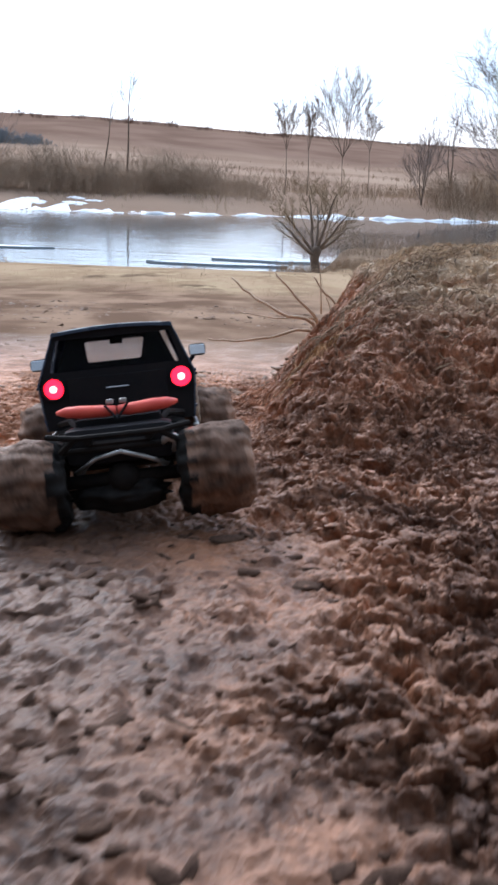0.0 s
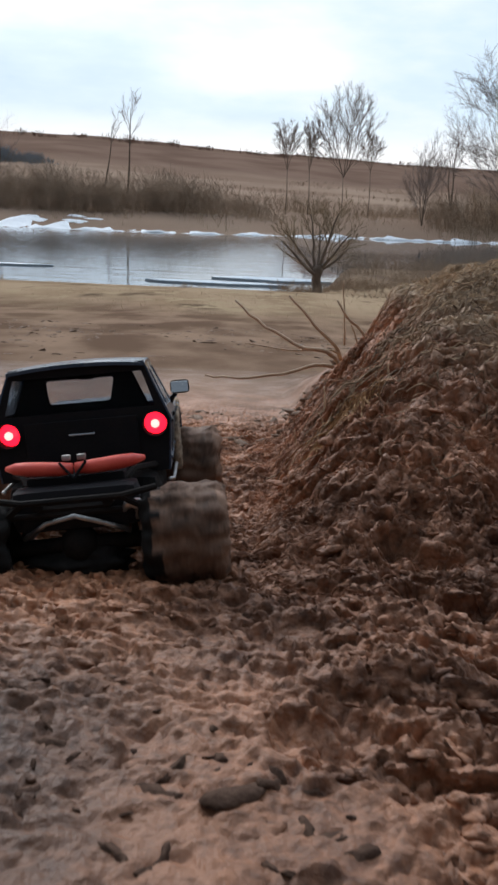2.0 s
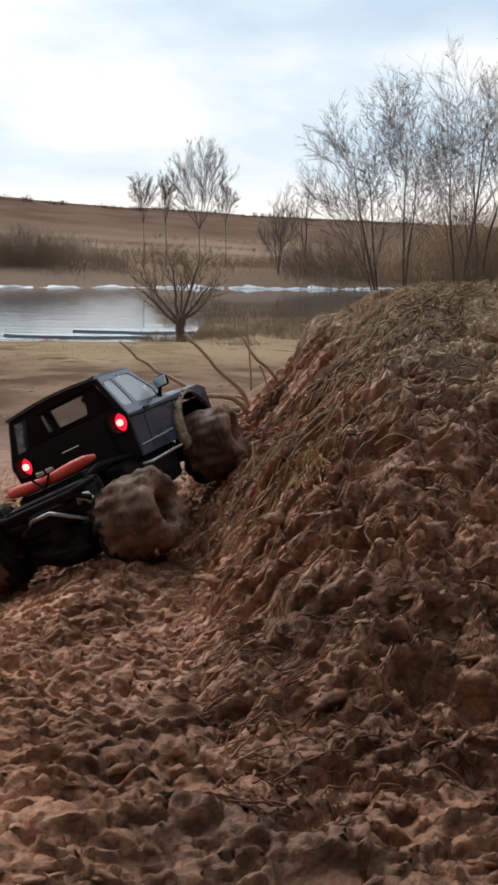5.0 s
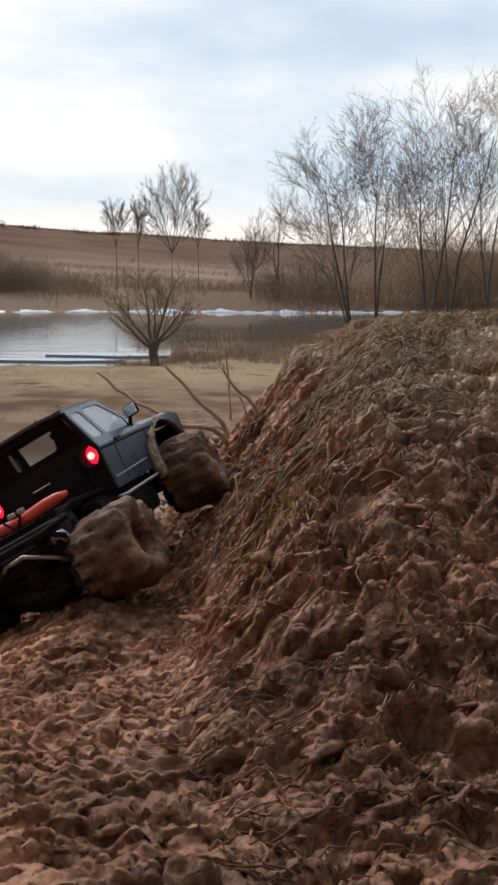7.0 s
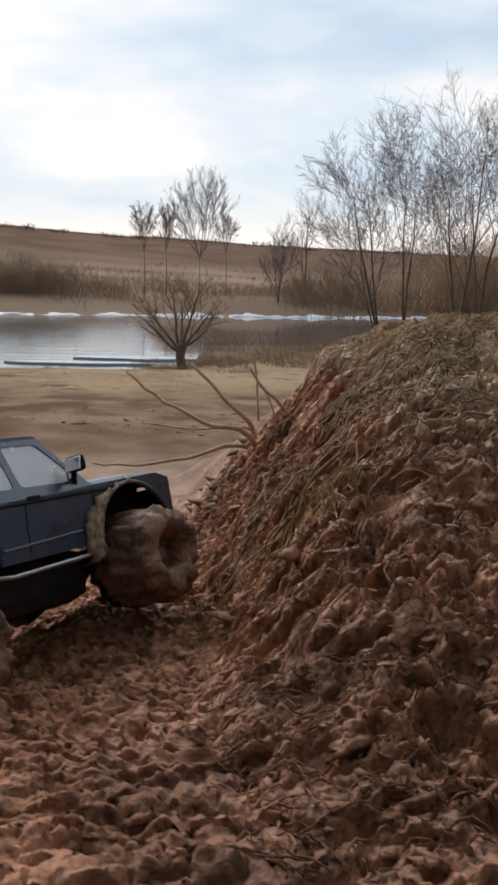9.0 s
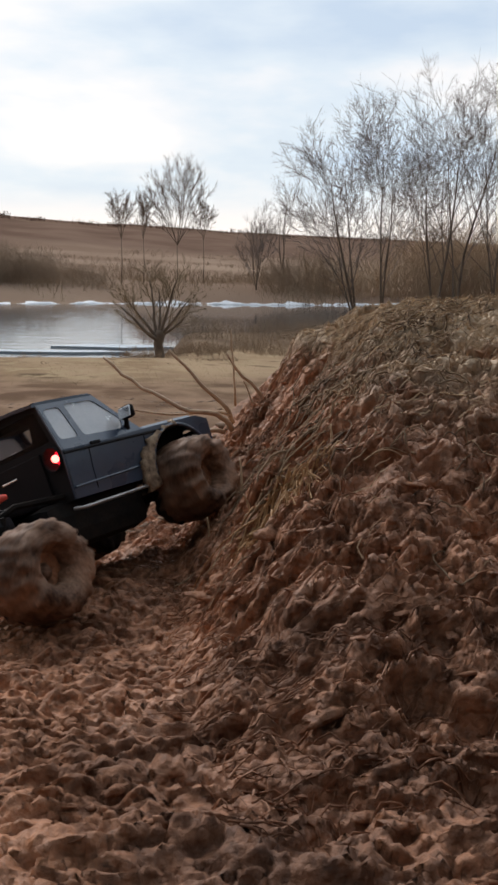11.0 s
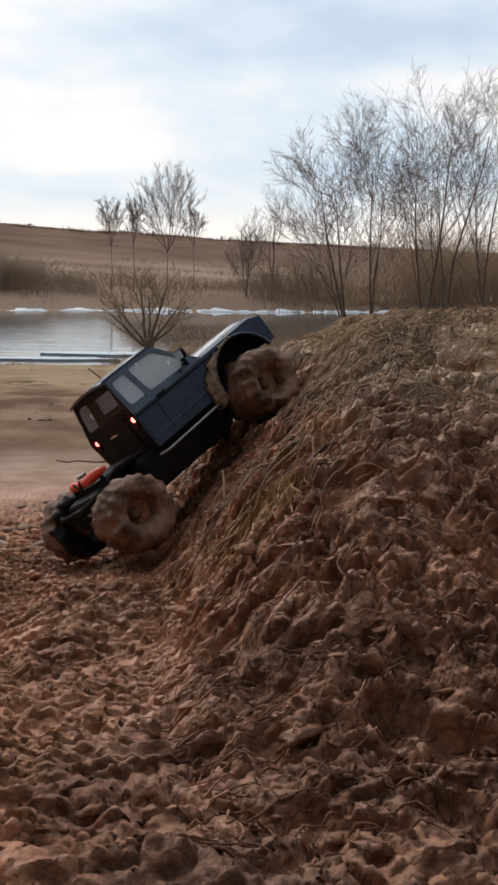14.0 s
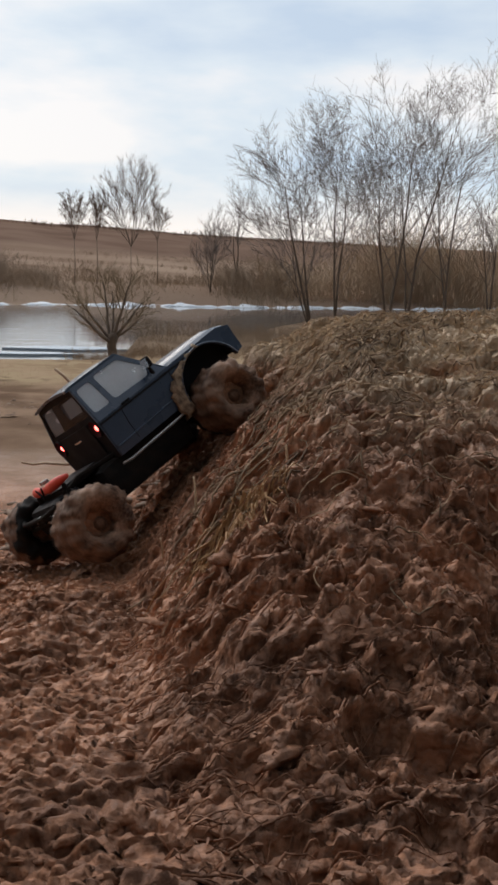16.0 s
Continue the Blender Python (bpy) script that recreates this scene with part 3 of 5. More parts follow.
def ground():
    xs = spread((-0.58, 0.98, 560), 0.005, 1.16, (-900, 900), lambda a: 3.0 if abs(a) < 85 else 1e9)
    ys = spread((0.30, 3.10, 880), 0.005, 1.06, (-60, 1600), lambda a: 1.6 if 70 < a < 150 else (9.0 if 150 < a < 480 else 1e9))
    X, Y = np.meshgrid(xs, ys)
    Z = land(X, Y)
    inside = np.abs(X - 0.2) < 0.785
    U, V = lean(X, Y, Z)
    X, Y = np.where(inside, U, X), np.where(inside, V, Y)
    nx, ny = len(xs), len(ys)
    verts = np.stack([X, Y, Z], -1).reshape(-1, 3)
    i = np.arange(nx * ny).reshape(ny, nx)
    faces = np.stack([i[:-1, :-1], i[:-1, 1:], i[1:, 1:], i[1:, :-1]], -1).reshape(-1, 4)
    me = bpy.data.meshes.new("ground")
    me.vertices.add(len(verts))
    me.vertices.foreach_set("co", verts.ravel())
    me.loops.add(faces.size)
    me.loops.foreach_set("vertex_index", faces.ravel())
    me.polygons.add(len(faces))
    me.polygons.foreach_set("loop_start", np.arange(0, faces.size, 4))
    me.polygons.foreach_set("loop_total", np.full(len(faces), 4))
    me.polygons.foreach_set("use_smooth", np.ones(len(faces), bool))
    me.update(calc_edges=True)
    me.materials.append(MUD)
    return tagged(new("ground", me), "churned brown mud running into dry grass, river bank and far hill", "ground", kind="structure")


ground()


def water():
    xs, ys = np.linspace(-500, 500, 41), np.concatenate([np.linspace(24, 160, 60)])
    verts = [(x, y, WATER_Z) for y in ys for x in xs]
    faces = [(j * 41 + i, j * 41 + i + 1, (j + 1) * 41 + i + 1, (j + 1) * 41 + i) for j in range(59) for i in range(40)]
    ob = mesh_ob("water", verts, faces, WATER, True)
    return tagged(ob, "calm grey-blue river reflecting the pale evening sky", "river", kind="structure")


water()

# ---- far things: snow along the bank, brush, reeds and bare trees ----
def snow_strip(x0, x1, deep, high, seed):
    """Old snow draped over the edge of the far bank, ragged behind, cut off at the water in front."""
    n = int((x1 - x0) / 0.35)
    xs = np.linspace(x0, x1, n + 1)
    fs = np.linspace(0, 1, 11)
    X, F = np.meshgrid(xs, fs, indexing="ij")
    ends = np.clip(np.minimum(X - x0, x1 - X) / 0.8, 0, 1)
    back = deep * (0.75 + 1.1 * fbm(X, X * 0 + seed, 0.55, 60, 3)) * ends + 0.05
    Y = far_shore(X) - 0.9 + 0.4 * fbm(X, X * 0 + seed, 1.1, 61, 2) + F * back
    lie = np.maximum(plain(X, Y), WATER_Z)
    ends = ends * (1.0 if deep > 3 else np.clip(0.75 + 2.6 * fbm(X, X * 0 + seed, 0.45, 65, 3), 0.0, 1))
    Z = lie + (high * (0.7 + 1.2 * fbm(X, Y, 0.9, 62, 3)) * ends + 0.05 * ends) * np.sin(np.clip(F * 1.6 + 0.35, 0, 1.571) + 0.0) * (1 - 0.9 * F ** 4)
    Z[:, 0], Z[:, -1] = WATER_Z - 0.02, lie[:, -1] - 0.08
    verts = np.stack([X, Y, Z], -1).reshape(-1, 3)
    faces = [(a * 11 + k, a * 11 + 11 + k, a * 11 + 12 + k, a * 11 + k + 1) for a in range(n) for k in range(10)]
    ob = mesh_ob("snow_bank", verts.tolist(), faces, SNOW, True)
    return tagged(ob, "broad ragged bank of old snow above the river" if deep > 3 else "thin strip of old snow and ice along the waterline", "snow", "snow on the far bank")


for k, (x0, x1, deep, high) in enumerate([(-44, -32.5, 2.0, 0.3), (-33.5, -20.8, 9.0, 0.18), (-21.4, -17.0, 3.4, 0.16), (-17.2, -12.8, 1.6, 0.26), (-13.4, 2.9, 1.3, 0.30), (1.8, 8.0, 1.2, 0.22),
                                          (6.9, 15.2, 1.4, 0.32), (14.0, 26.6, 1.3, 0.28), (25.5, 41, 1.2, 0.26), (40, 72, 1.2, 0.26)]):
    snow_strip(x0, x1, deep, high, k)


def snow_patch(x, f, lx, ly, seed):
    """A thin ragged patch of snow draped on the far bank."""
    rng = random.Random(seed)
    n, verts, faces = 14, [], []
    y = float(far_shore(np.float64(x))) + f
    for q in (1.0, 0.6):
        for k in range(n):
            a = k * math.tau / n
            r = q * (0.55 + 0.6 * rng.random())
            px, py = x + lx * math.cos(a) * r, y + ly * math.sin(a) * r
            verts.append((px, py, float(plain(np.float64(px), np.float64(py))) + (-0.05 if q == 1.0 else 0.05 + 0.05 * rng.random())))
    verts.append((x, y, float(plain(np.float64(x), np.float64(y))) + 0.09))
    faces = [(k, (k + 1) % n, n + (k + 1) % n, n + k) for k in range(n)] + [(n + k, n + (k + 1) % n, 2 * n) for k in range(n)]
    return tagged(mesh_ob("snow_patch", verts, faces, SNOW, True), "ragged patch of old snow on the far bank", "snow", "snow on the far bank")


rng = random.Random(3)
for k in range(7):
    snow_patch(rng.uniform(-24, -14), rng.uniform(2.5, 6.5), rng.uniform(0.6, 1.9), rng.uniform(0.5, 1.2), 200 + k)


def ice_floe(x, y, lx, ly, seed):
    rng = random.Random(seed)
    ring = [(x + lx * math.cos(a) * (0.7 + 0.5 * rng.random()), y + ly * math.sin(a) * (0.7 + 0.5 * rng.random())) for a in (k * math.tau / 14 for k in range(14))]
    verts = [(a, b, WATER_Z - 0.05) for a, b in ring] + [(a, b, WATER_Z + 0.07) for a, b in ring]
    faces = [tuple(range(14, 28))] + [(k, (k + 1) % 14, 14 + (k + 1) % 14, 14 + k) for k in range(14)]
    return tagged(mesh_ob("ice_floe", verts, faces, ICE), "flat grey-white floe of ice on the river", "ice", "ice on the river")


for k, (x, y, lx, ly) in enumerate([(1.0, 38.5, 2.2, 0.9), (-1.0, 35.6, 2.6, 0.5), (-11, 41, 3, 0.5)]):
    ice_floe(x, y, lx, ly, 40 + k)


def thicket(name, label, category, spots, material, seed, thick=0.014, lean=0.22):
    """Many thin leaning stems with side shoots: spots of (x, y, half width, half depth, height, count)."""
    g = np.random.default_rng(seed)
    hub = np.repeat(np.array([q[:5] for q in spots], float), [q[5] for q in spots], axis=0)
    m = len(hub)
    u, v = g.normal(0, 0.5, m), g.normal(0, 0.5, m)
    x, y = hub[:, 0] + u * hub[:, 2], hub[:, 1] + v * hub[:, 3]
    h = hub[:, 4] * (0.3 + 0.7 * g.random(m)) * np.maximum(0.25, 1 - 0.55 * u * u)
    z = plain(x, y) - 0.1
    a, b = g.normal(0, lean, m) * h, g.normal(0, lean * 0.7, m) * h
    low = np.stack([x, y, z], -1)
    mid = np.stack([x + a * 0.35, y + b * 0.35, z + h * 0.55], -1)
    tip = np.stack([x + a, y + b, z + h], -1)
    paths = [[(p, thick), (q, thick * 0.8), (r, thick * 0.3)] for p, q, r in zip(low, mid, tip)]
    for _ in range(4):
        t = (0.3 + 0.6 * g.random(m))[:, None]
        p = low + (tip - low) * t
        q = p + np.stack([g.normal(0, 0.17, m) * h, g.normal(0, 0.1, m) * h, h * (0.08 + 0.25 * g.random(m))], -1)
        paths += [[(s, thick * 0.7), (e, thick * 0.3)] for s, e in zip(p, q)]
    verts, faces = twisted(paths)
    return tagged(mesh_ob(name, verts, faces, material), label, category, kind="stuff")


rng = random.Random(5)
bank_spots = []
for k in range(80):
    x = -70 + 2.4 * k + rng.uniform(-1, 1)
    bank_spots.append((x, float(far_shore(np.float64(x))) + rng.uniform(5, 24), 3.4, 5.0, rng.uniform(0.5, 1.3), 62))
thicket("reed_belt", "belt of dry brown reeds and low brush on the far bank", "reeds", bank_spots, PALE_REED, 1, 0.018)
thicket("bank_scrub", "soft brown leafless scrub filling the far bank", "scrub",
        [(rng.uniform(-48, 42), rng.uniform(114, 150), 5, 5, rng.uniform(1.2, 3.4), 75) for _ in range(64)], REED, 12, 0.020, 0.34)
thicket("dark_brush", "dense brown leafless bushes above the far waterline", "bushes",
        [(-27, 105, 5.5, 3, 4.4, 520), (-21, 107, 5, 3, 5.2, 560), (-15, 108, 4, 3, 4.2, 420), (-10, 111, 4.5, 3, 4.8, 520), (-5.5, 113, 4, 3, 4.2, 380), (0, 115, 4, 3, 2.6, 220),
         (-40, 100, 6, 4, 6, 300), (-52, 98, 6, 4, 6, 250), (24, 122, 3, 3, 5.0, 240), (30, 126, 4, 3, 6, 280)], BRUSH, 2, 0.019, 0.36)
thicket("ridge_wood", "low reddish-brown wood along the crest of the far hill", "wood",
        [(-150 + 5 * k + rng.uniform(-3, 3), 429 + rng.uniform(-6, 6) + 0.45 * max(-60, min(80, -150 + 5 * k)), 5, 5, rng.uniform(1.0, 3.6), 26) for k in range(66)], REDWOOD, 13, 0.10, 0.2)
thicket("hill_brush", "brown leafless scrub on the slope behind the river", "scrub",
        [(rng.uniform(-90, 130), rng.uniform(150, 300), 12, 10, rng.uniform(0.7, 1.6), 40) for _ in range(80)], REED, 3, 0.035, 0.3)
thicket("grove_underwood", "tangle of brown leafless underwood on the far bank behind the grove", "bushes",
        [(31, 125, 6, 4, 6.0, 220), (40, 128, 7, 4, 8.5, 280), (47, 130, 7, 4, 12.5, 380), (53, 131, 7, 4, 13.5, 420), (60, 134, 7, 4, 12.0, 350), (68, 136, 7, 4, 10, 240)],
        STALKY, 4, 0.030, 0.42)
thicket("far_wood", "wood high on the far hill, tinted blue-grey for haze", "wood",
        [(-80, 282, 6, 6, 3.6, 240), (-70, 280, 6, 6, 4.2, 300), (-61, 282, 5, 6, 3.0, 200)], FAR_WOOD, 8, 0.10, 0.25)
thicket("bank_tussocks", "low brown tussocks of dead grass on the near bank", "grass",
        [(rng.uniform(-9, 7), rng.uniform(22, 31), 0.7, 0.5, rng.uniform(0.10, 0.26), 34) for _ in range(26)] + [(rng.uniform(1.2, 9), rng.uniform(29, 34), 0.8, 0.6, rng.uniform(0.3, 0.6), 55) for _ in range(22)], REED, 6, 0.006, 0.4)


def grow(rng, p, d, length, radius, level, top, paths, wander, up, kids, spread_a, bare, thin, reach):
    """A limb and its side shoots, each a tapered path; top is the last level."""
    n = (6, 4, 3, 2, 2)[level]
    path = [(tuple(p), radius)]
    pts = [(p.copy(), d.copy(), radius)]
    for k in range(n):
        d = (d + Vector((rng.gauss(0, wander), rng.gauss(0, wander), rng.gauss(0, wander * 0.6) + up))).normalized()
        p = p + d * (length / n)
        r = max(radius * (1 - 0.75 * (k + 1) / n), 0.005)
        path.append((tuple(p), r))
        pts.append((p.copy(), d.copy(), r))
    paths[level].append(path)
    if level >= top:
        return
    count = rng.randint(*kids) + (4 if level == 0 else 0)
    for c in range(count):
        t = (bare + (1 - bare) * (c + rng.random()) / count) if level == 0 else rng.uniform(0.2, 1.0)
        k = min(int(t * n), n - 1)
        q = pts[k][0].lerp(pts[k + 1][0], t * n - k)
        dd, r = pts[k + 1][1], pts[k + 1][2]
        side = Vector((rng.gauss(0, 1), rng.gauss(0, 1), rng.gauss(0, 0.3)))
        side = (side - dd * side.dot(dd)).normalized()
        turn = spread_a * rng.uniform(0.7, 1.3)
        nd = dd * math.cos(turn) + side * math.sin(turn)
        ln = length * ((0.62 - 0.30 * t) * reach if level == 0 else rng.uniform(0.40, 0.60))
        grow(rng, q, nd.normalized(), ln, max(r * 0.6, thin), level + 1, top, paths, wander, up, kids, spread_a, bare, thin, reach)


def tree(base, stems, label, seed, top=3, kids=(3, 5), group="", name="tree", thin=0.0095, spread_a=0.55, up=0.10, material=None, wander=0.055, bare=0.3, reach=1.0, tall=1.0, foot=-0.2, bark=None):
    """stems: (lean x, lean y, height, radius). Trunk and crown are meshes under one Empty."""
    rng = random.Random(seed)
    root = new(name)
    root.location = base
    tagged(root, label, "tree", group)
    paths = [[] for _ in range(top + 1)]
    for lx, ly, h, r in stems:
        d = Vector((lx, ly, 1)).normalized()
        grow(rng, Vector((rng.uniform(-0.1, 0.1), rng.uniform(-0.1, 0.1), foot)), d, h * 0.94 * tall, r, 0, top, paths, wander, up, kids, spread_a, bare, thin, reach)
    for nm, sel, sides in [("trunk", [p], 6) for p in paths[0]] + [("crown", [p for q in paths[1:] for p in q], 3)]:
        verts, faces = twisted(sel, sides)
        ob = mesh_ob(nm, verts, faces, (bark or BARK) if nm == "trunk" else (material or TWIG))
        ob.parent = root
    return root


def at(x, y):
    return (x, y, float(plain(np.float64(x), np.float64(y))))


GROVE = "bare trees of the grove"
FAN = dict(bare=0.16, spread_a=0.62, up=0.07, reach=1.22, tall=0.90, wander=0.05)
tree(at(16.6, 60), [(-0.30, 0, 10.3, 0.095), (-0.12, 0.1, 10.4, 0.08), (-0.48, 0, 7.0, 0.06)], "bare tree leaning out over the bank", 12, 4, (4, 6), GROVE, **FAN)
tree(at(18.4, 60.5), [(-0.07, 0, 11.2, 0.085), (0.08, 0.05, 10.6, 0.075)], "slim bare tree with a tall upright crown", 13, 4, (4, 6), GROVE, **FAN)
tree(at(21.6, 60), [(-0.12, 0, 11.0, 0.09), (0.20, 0, 13.0, 0.10)], "bare tree forked from the ground", 14, 4, (4, 5), GROVE, **FAN)
tree(at(23.2, 61), [(0.12, 0, 14.0, 0.10), (-0.05, 0.1, 12.0, 0.075)], "tall bare tree with a dense fan of twigs", 15, 4, (4, 5), GROVE, **FAN)
tree(at(26.8, 63), [(0.06, 0, 12.4, 0.09), (-0.12, 0.1, 12, 0.075)], "bare tree with an ascending crown", 16, 4, (4, 5), GROVE, **FAN)
tree(at(30.5, 64), [(0.05, 0, 8.0, 0.09), (-0.12, 0.1, 7, 0.08)], "lower bare tree with thin twigs", 17, 3, (5, 7), GROVE)

FAR = "bare trees on the far bank"
tree((-15.0, 125, 1.0), [(0.0, 0, 11.6, 0.17)], "thin far tree with a tuft of twigs at the top", 21, 3, (3, 4), FAR, spread_a=0.45, bare=0.66, thin=0.02, reach=0.6)
tree((-18.4, 125, 0.6), [(-0.03, 0, 9.8, 0.13)], "thin far tree with a small tuft", 22, 3, (2, 3), FAR, spread_a=0.45, bare=0.75, thin=0.018, reach=0.6)
BROOM = dict(spread_a=0.42, bare=0.12, up=0.05, thin=0.016, reach=0.95, wander=0.06, material=FAR_TWIG, bark=FAR_TWIG)
for k, (x, low, label, stems) in enumerate([
        (4.4, 6.2, "slim far trees with thin pale tops", [(-0.30, 0, 4.2, 0.04), (-0.12, 0, 4.8, 0.04), (0.05, 0, 4.6, 0.04), (0.22, 0, 4.2, 0.04)]),
        (7.2, 6.2, "slim far tree with a thin pale top", [(-0.20, 0, 4.4, 0.04), (0.0, 0, 5.0, 0.04), (0.2, 0, 4.3, 0.04)]),
        (11.5, 5.6, "broad far tree with a fine rounded fan of twigs", [(-0.85, 0, 6.4, 0.05), (-0.52, 0, 7.6, 0.05), (-0.25, 0.1, 8.6, 0.05), (0.0, 0, 9.2, 0.06), (0.24, 0, 9.2, 0.05), (0.48, 0, 8.4, 0.05), (0.80, 0, 6.8, 0.05)]),
        (15.0, 6.2, "small far tree beside the broad one", [(-0.15, 0, 4.0, 0.04), (0.1, 0, 4.4, 0.04), (0.3, 0, 3.6, 0.03)])]):
    t = tree((x, 125 + k, -0.8), stems, label, 50 + k, 3, (5, 6), FAR, foot=low, **BROOM)
    bm = bmesh.new()
    tube(bm, [(0, 0, -0.3), (0.1, 0, low * 0.5), (0, 0, low + 0.2)], [0.07, 0.05, 0.04], 6)
    part("stem", bm, FAR_TWIG, t, "thin pale lower stem", True)
tree((20.8, 121, -0.6), [(0.0, 0, 8.4, 0.09), (0.15, 0, 7.5, 0.07), (-0.2, 0, 7, 0.07)], "low bushy tree at the far waterline", 29, 3, (5, 7), FAR, bare=0.12, thin=0.016)
tree((-30.5, 122, 0.5), [(0.02, 0, 8.0, 0.15), (-0.2, 0, 6, 0.1)], "bare tree above the dark brush", 27, 3, (3, 5), FAR)
tree((26, 130, 1.5), [(0.02, 0, 10.0, 0.12), (-0.2, 0, 8, 0.1)], "bare far tree at the edge of the grove", 28, 3, (4, 6), FAR)

willow = tree(at(2.1, 30),
              [(-1.5, 0, 1.5, 0.065), (-0.70, 0.3, 1.7, 0.055), (-0.20, 0.1, 1.9, 0.060), (0.30, -0.1, 2.0, 0.060), (0.85, 0.0, 1.6, 0.060), (1.6, 0.1, 1.4, 0.055), (0.1, 0.6, 1.7, 0.05)],
              "pollard willow with a stout stump and fanned shoots", 31, 3, (3, 5), name="willow", up=0.06, spread_a=0.6, thin=0.006, foot=0.56, bare=0.25, wander=0.09, material=WILLOW)
stump = bmesh.new()
tube(stump, [(0, 0, -0.25), (0.02, 0, 0.10), (-0.03, 0, 0.42), (0.02, 0, 0.68), (0.02, 0, 0.82)], [0.21, 0.15, 0.14, 0.16, 0.09], 9)
part("stump", stump, BARK, willow, "thick dark stump", True)
thicket("shore_reeds", "thin dry reeds along the near shore beside the willow", "reeds",
        [(rng.uniform(2.6, 8.5), rng.uniform(31.5, 36), 0.7, 0.6, rng.uniform(0.4, 0.9), 26) for _ in range(22)] + [(rng.uniform(3.4, 16), rng.uniform(40, 54), 1.4, 1.2, rng.uniform(0.5, 1.2), 60) for _ in range(46)], REED, 14, 0.006, 0.2)


def grass_field():
    g = np.random.default_rng(77)
    m = 5000
    y = 12 + 19 * g.random(m) ** 0.8
    x = g.uniform(-0.34, 0.40, m) * y
    z = land(x, y, False) - 0.01
    h = g.uniform(0.01, 0.04, m) * (0.5 + 0.03 * y)
    a, b = g.normal(0, 0.6, m) * h, g.normal(0, 0.3, m) * h
    low, tip = np.stack([x, y, z], -1), np.stack([x + a, y + b, z + h], -1)
    verts, faces = twisted([[(p, 0.003), (q, 0.0012)] for p, q in zip(low, tip)])
    return tagged(mesh_ob("dry_grass", verts, faces, GRASS), "short dry yellow grass on the bank", "grass", kind="stuff")


grass_field()

# ---- the model truck: origin between its tail lights, y forwards ----
SILL, BELT, ROOF = -0.054, 0.006, 0.073
WHEEL_R = 0.053
AXLE_R, AXLE_F = (-0.094, -0.111), (0.201, -0.079)      # y, z of the axles at rest


def half_width(z):
    """Half the body's width at a height: tucked sill, widest at the belt, roof drawn in."""
    return float(np.interp(z, [SILL, BELT, ROOF], [0.097, 0.103, 0.077]))


def arc(cy, cz, r, a0, a1, n):
    return [(cy + r * math.cos(radians(a0 + (a1 - a0) * k / n)), cz + r * math.sin(radians(a0 + (a1 - a0) * k / n))) for k in range(n + 1)]


def rounded(pts, r, n=3):
    """A polygon with its corners cut round."""
    out = []
    for i, p in enumerate(pts):
        a, b, c = Vector(pts[i - 1]), Vector(p), Vector(pts[(i + 1) % len(pts)])
        u, v = (a - b), (c - b)
        k = min(r, u.length * 0.45, v.length * 0.45)
        s, e = b + u.normalized() * k, b + v.normalized() * k
        for j in range(n + 1):
            t = j / n
            out.append(tuple(s * (1 - t) ** 2 + b * 2 * t * (1 - t) + e * t * t))
    return out


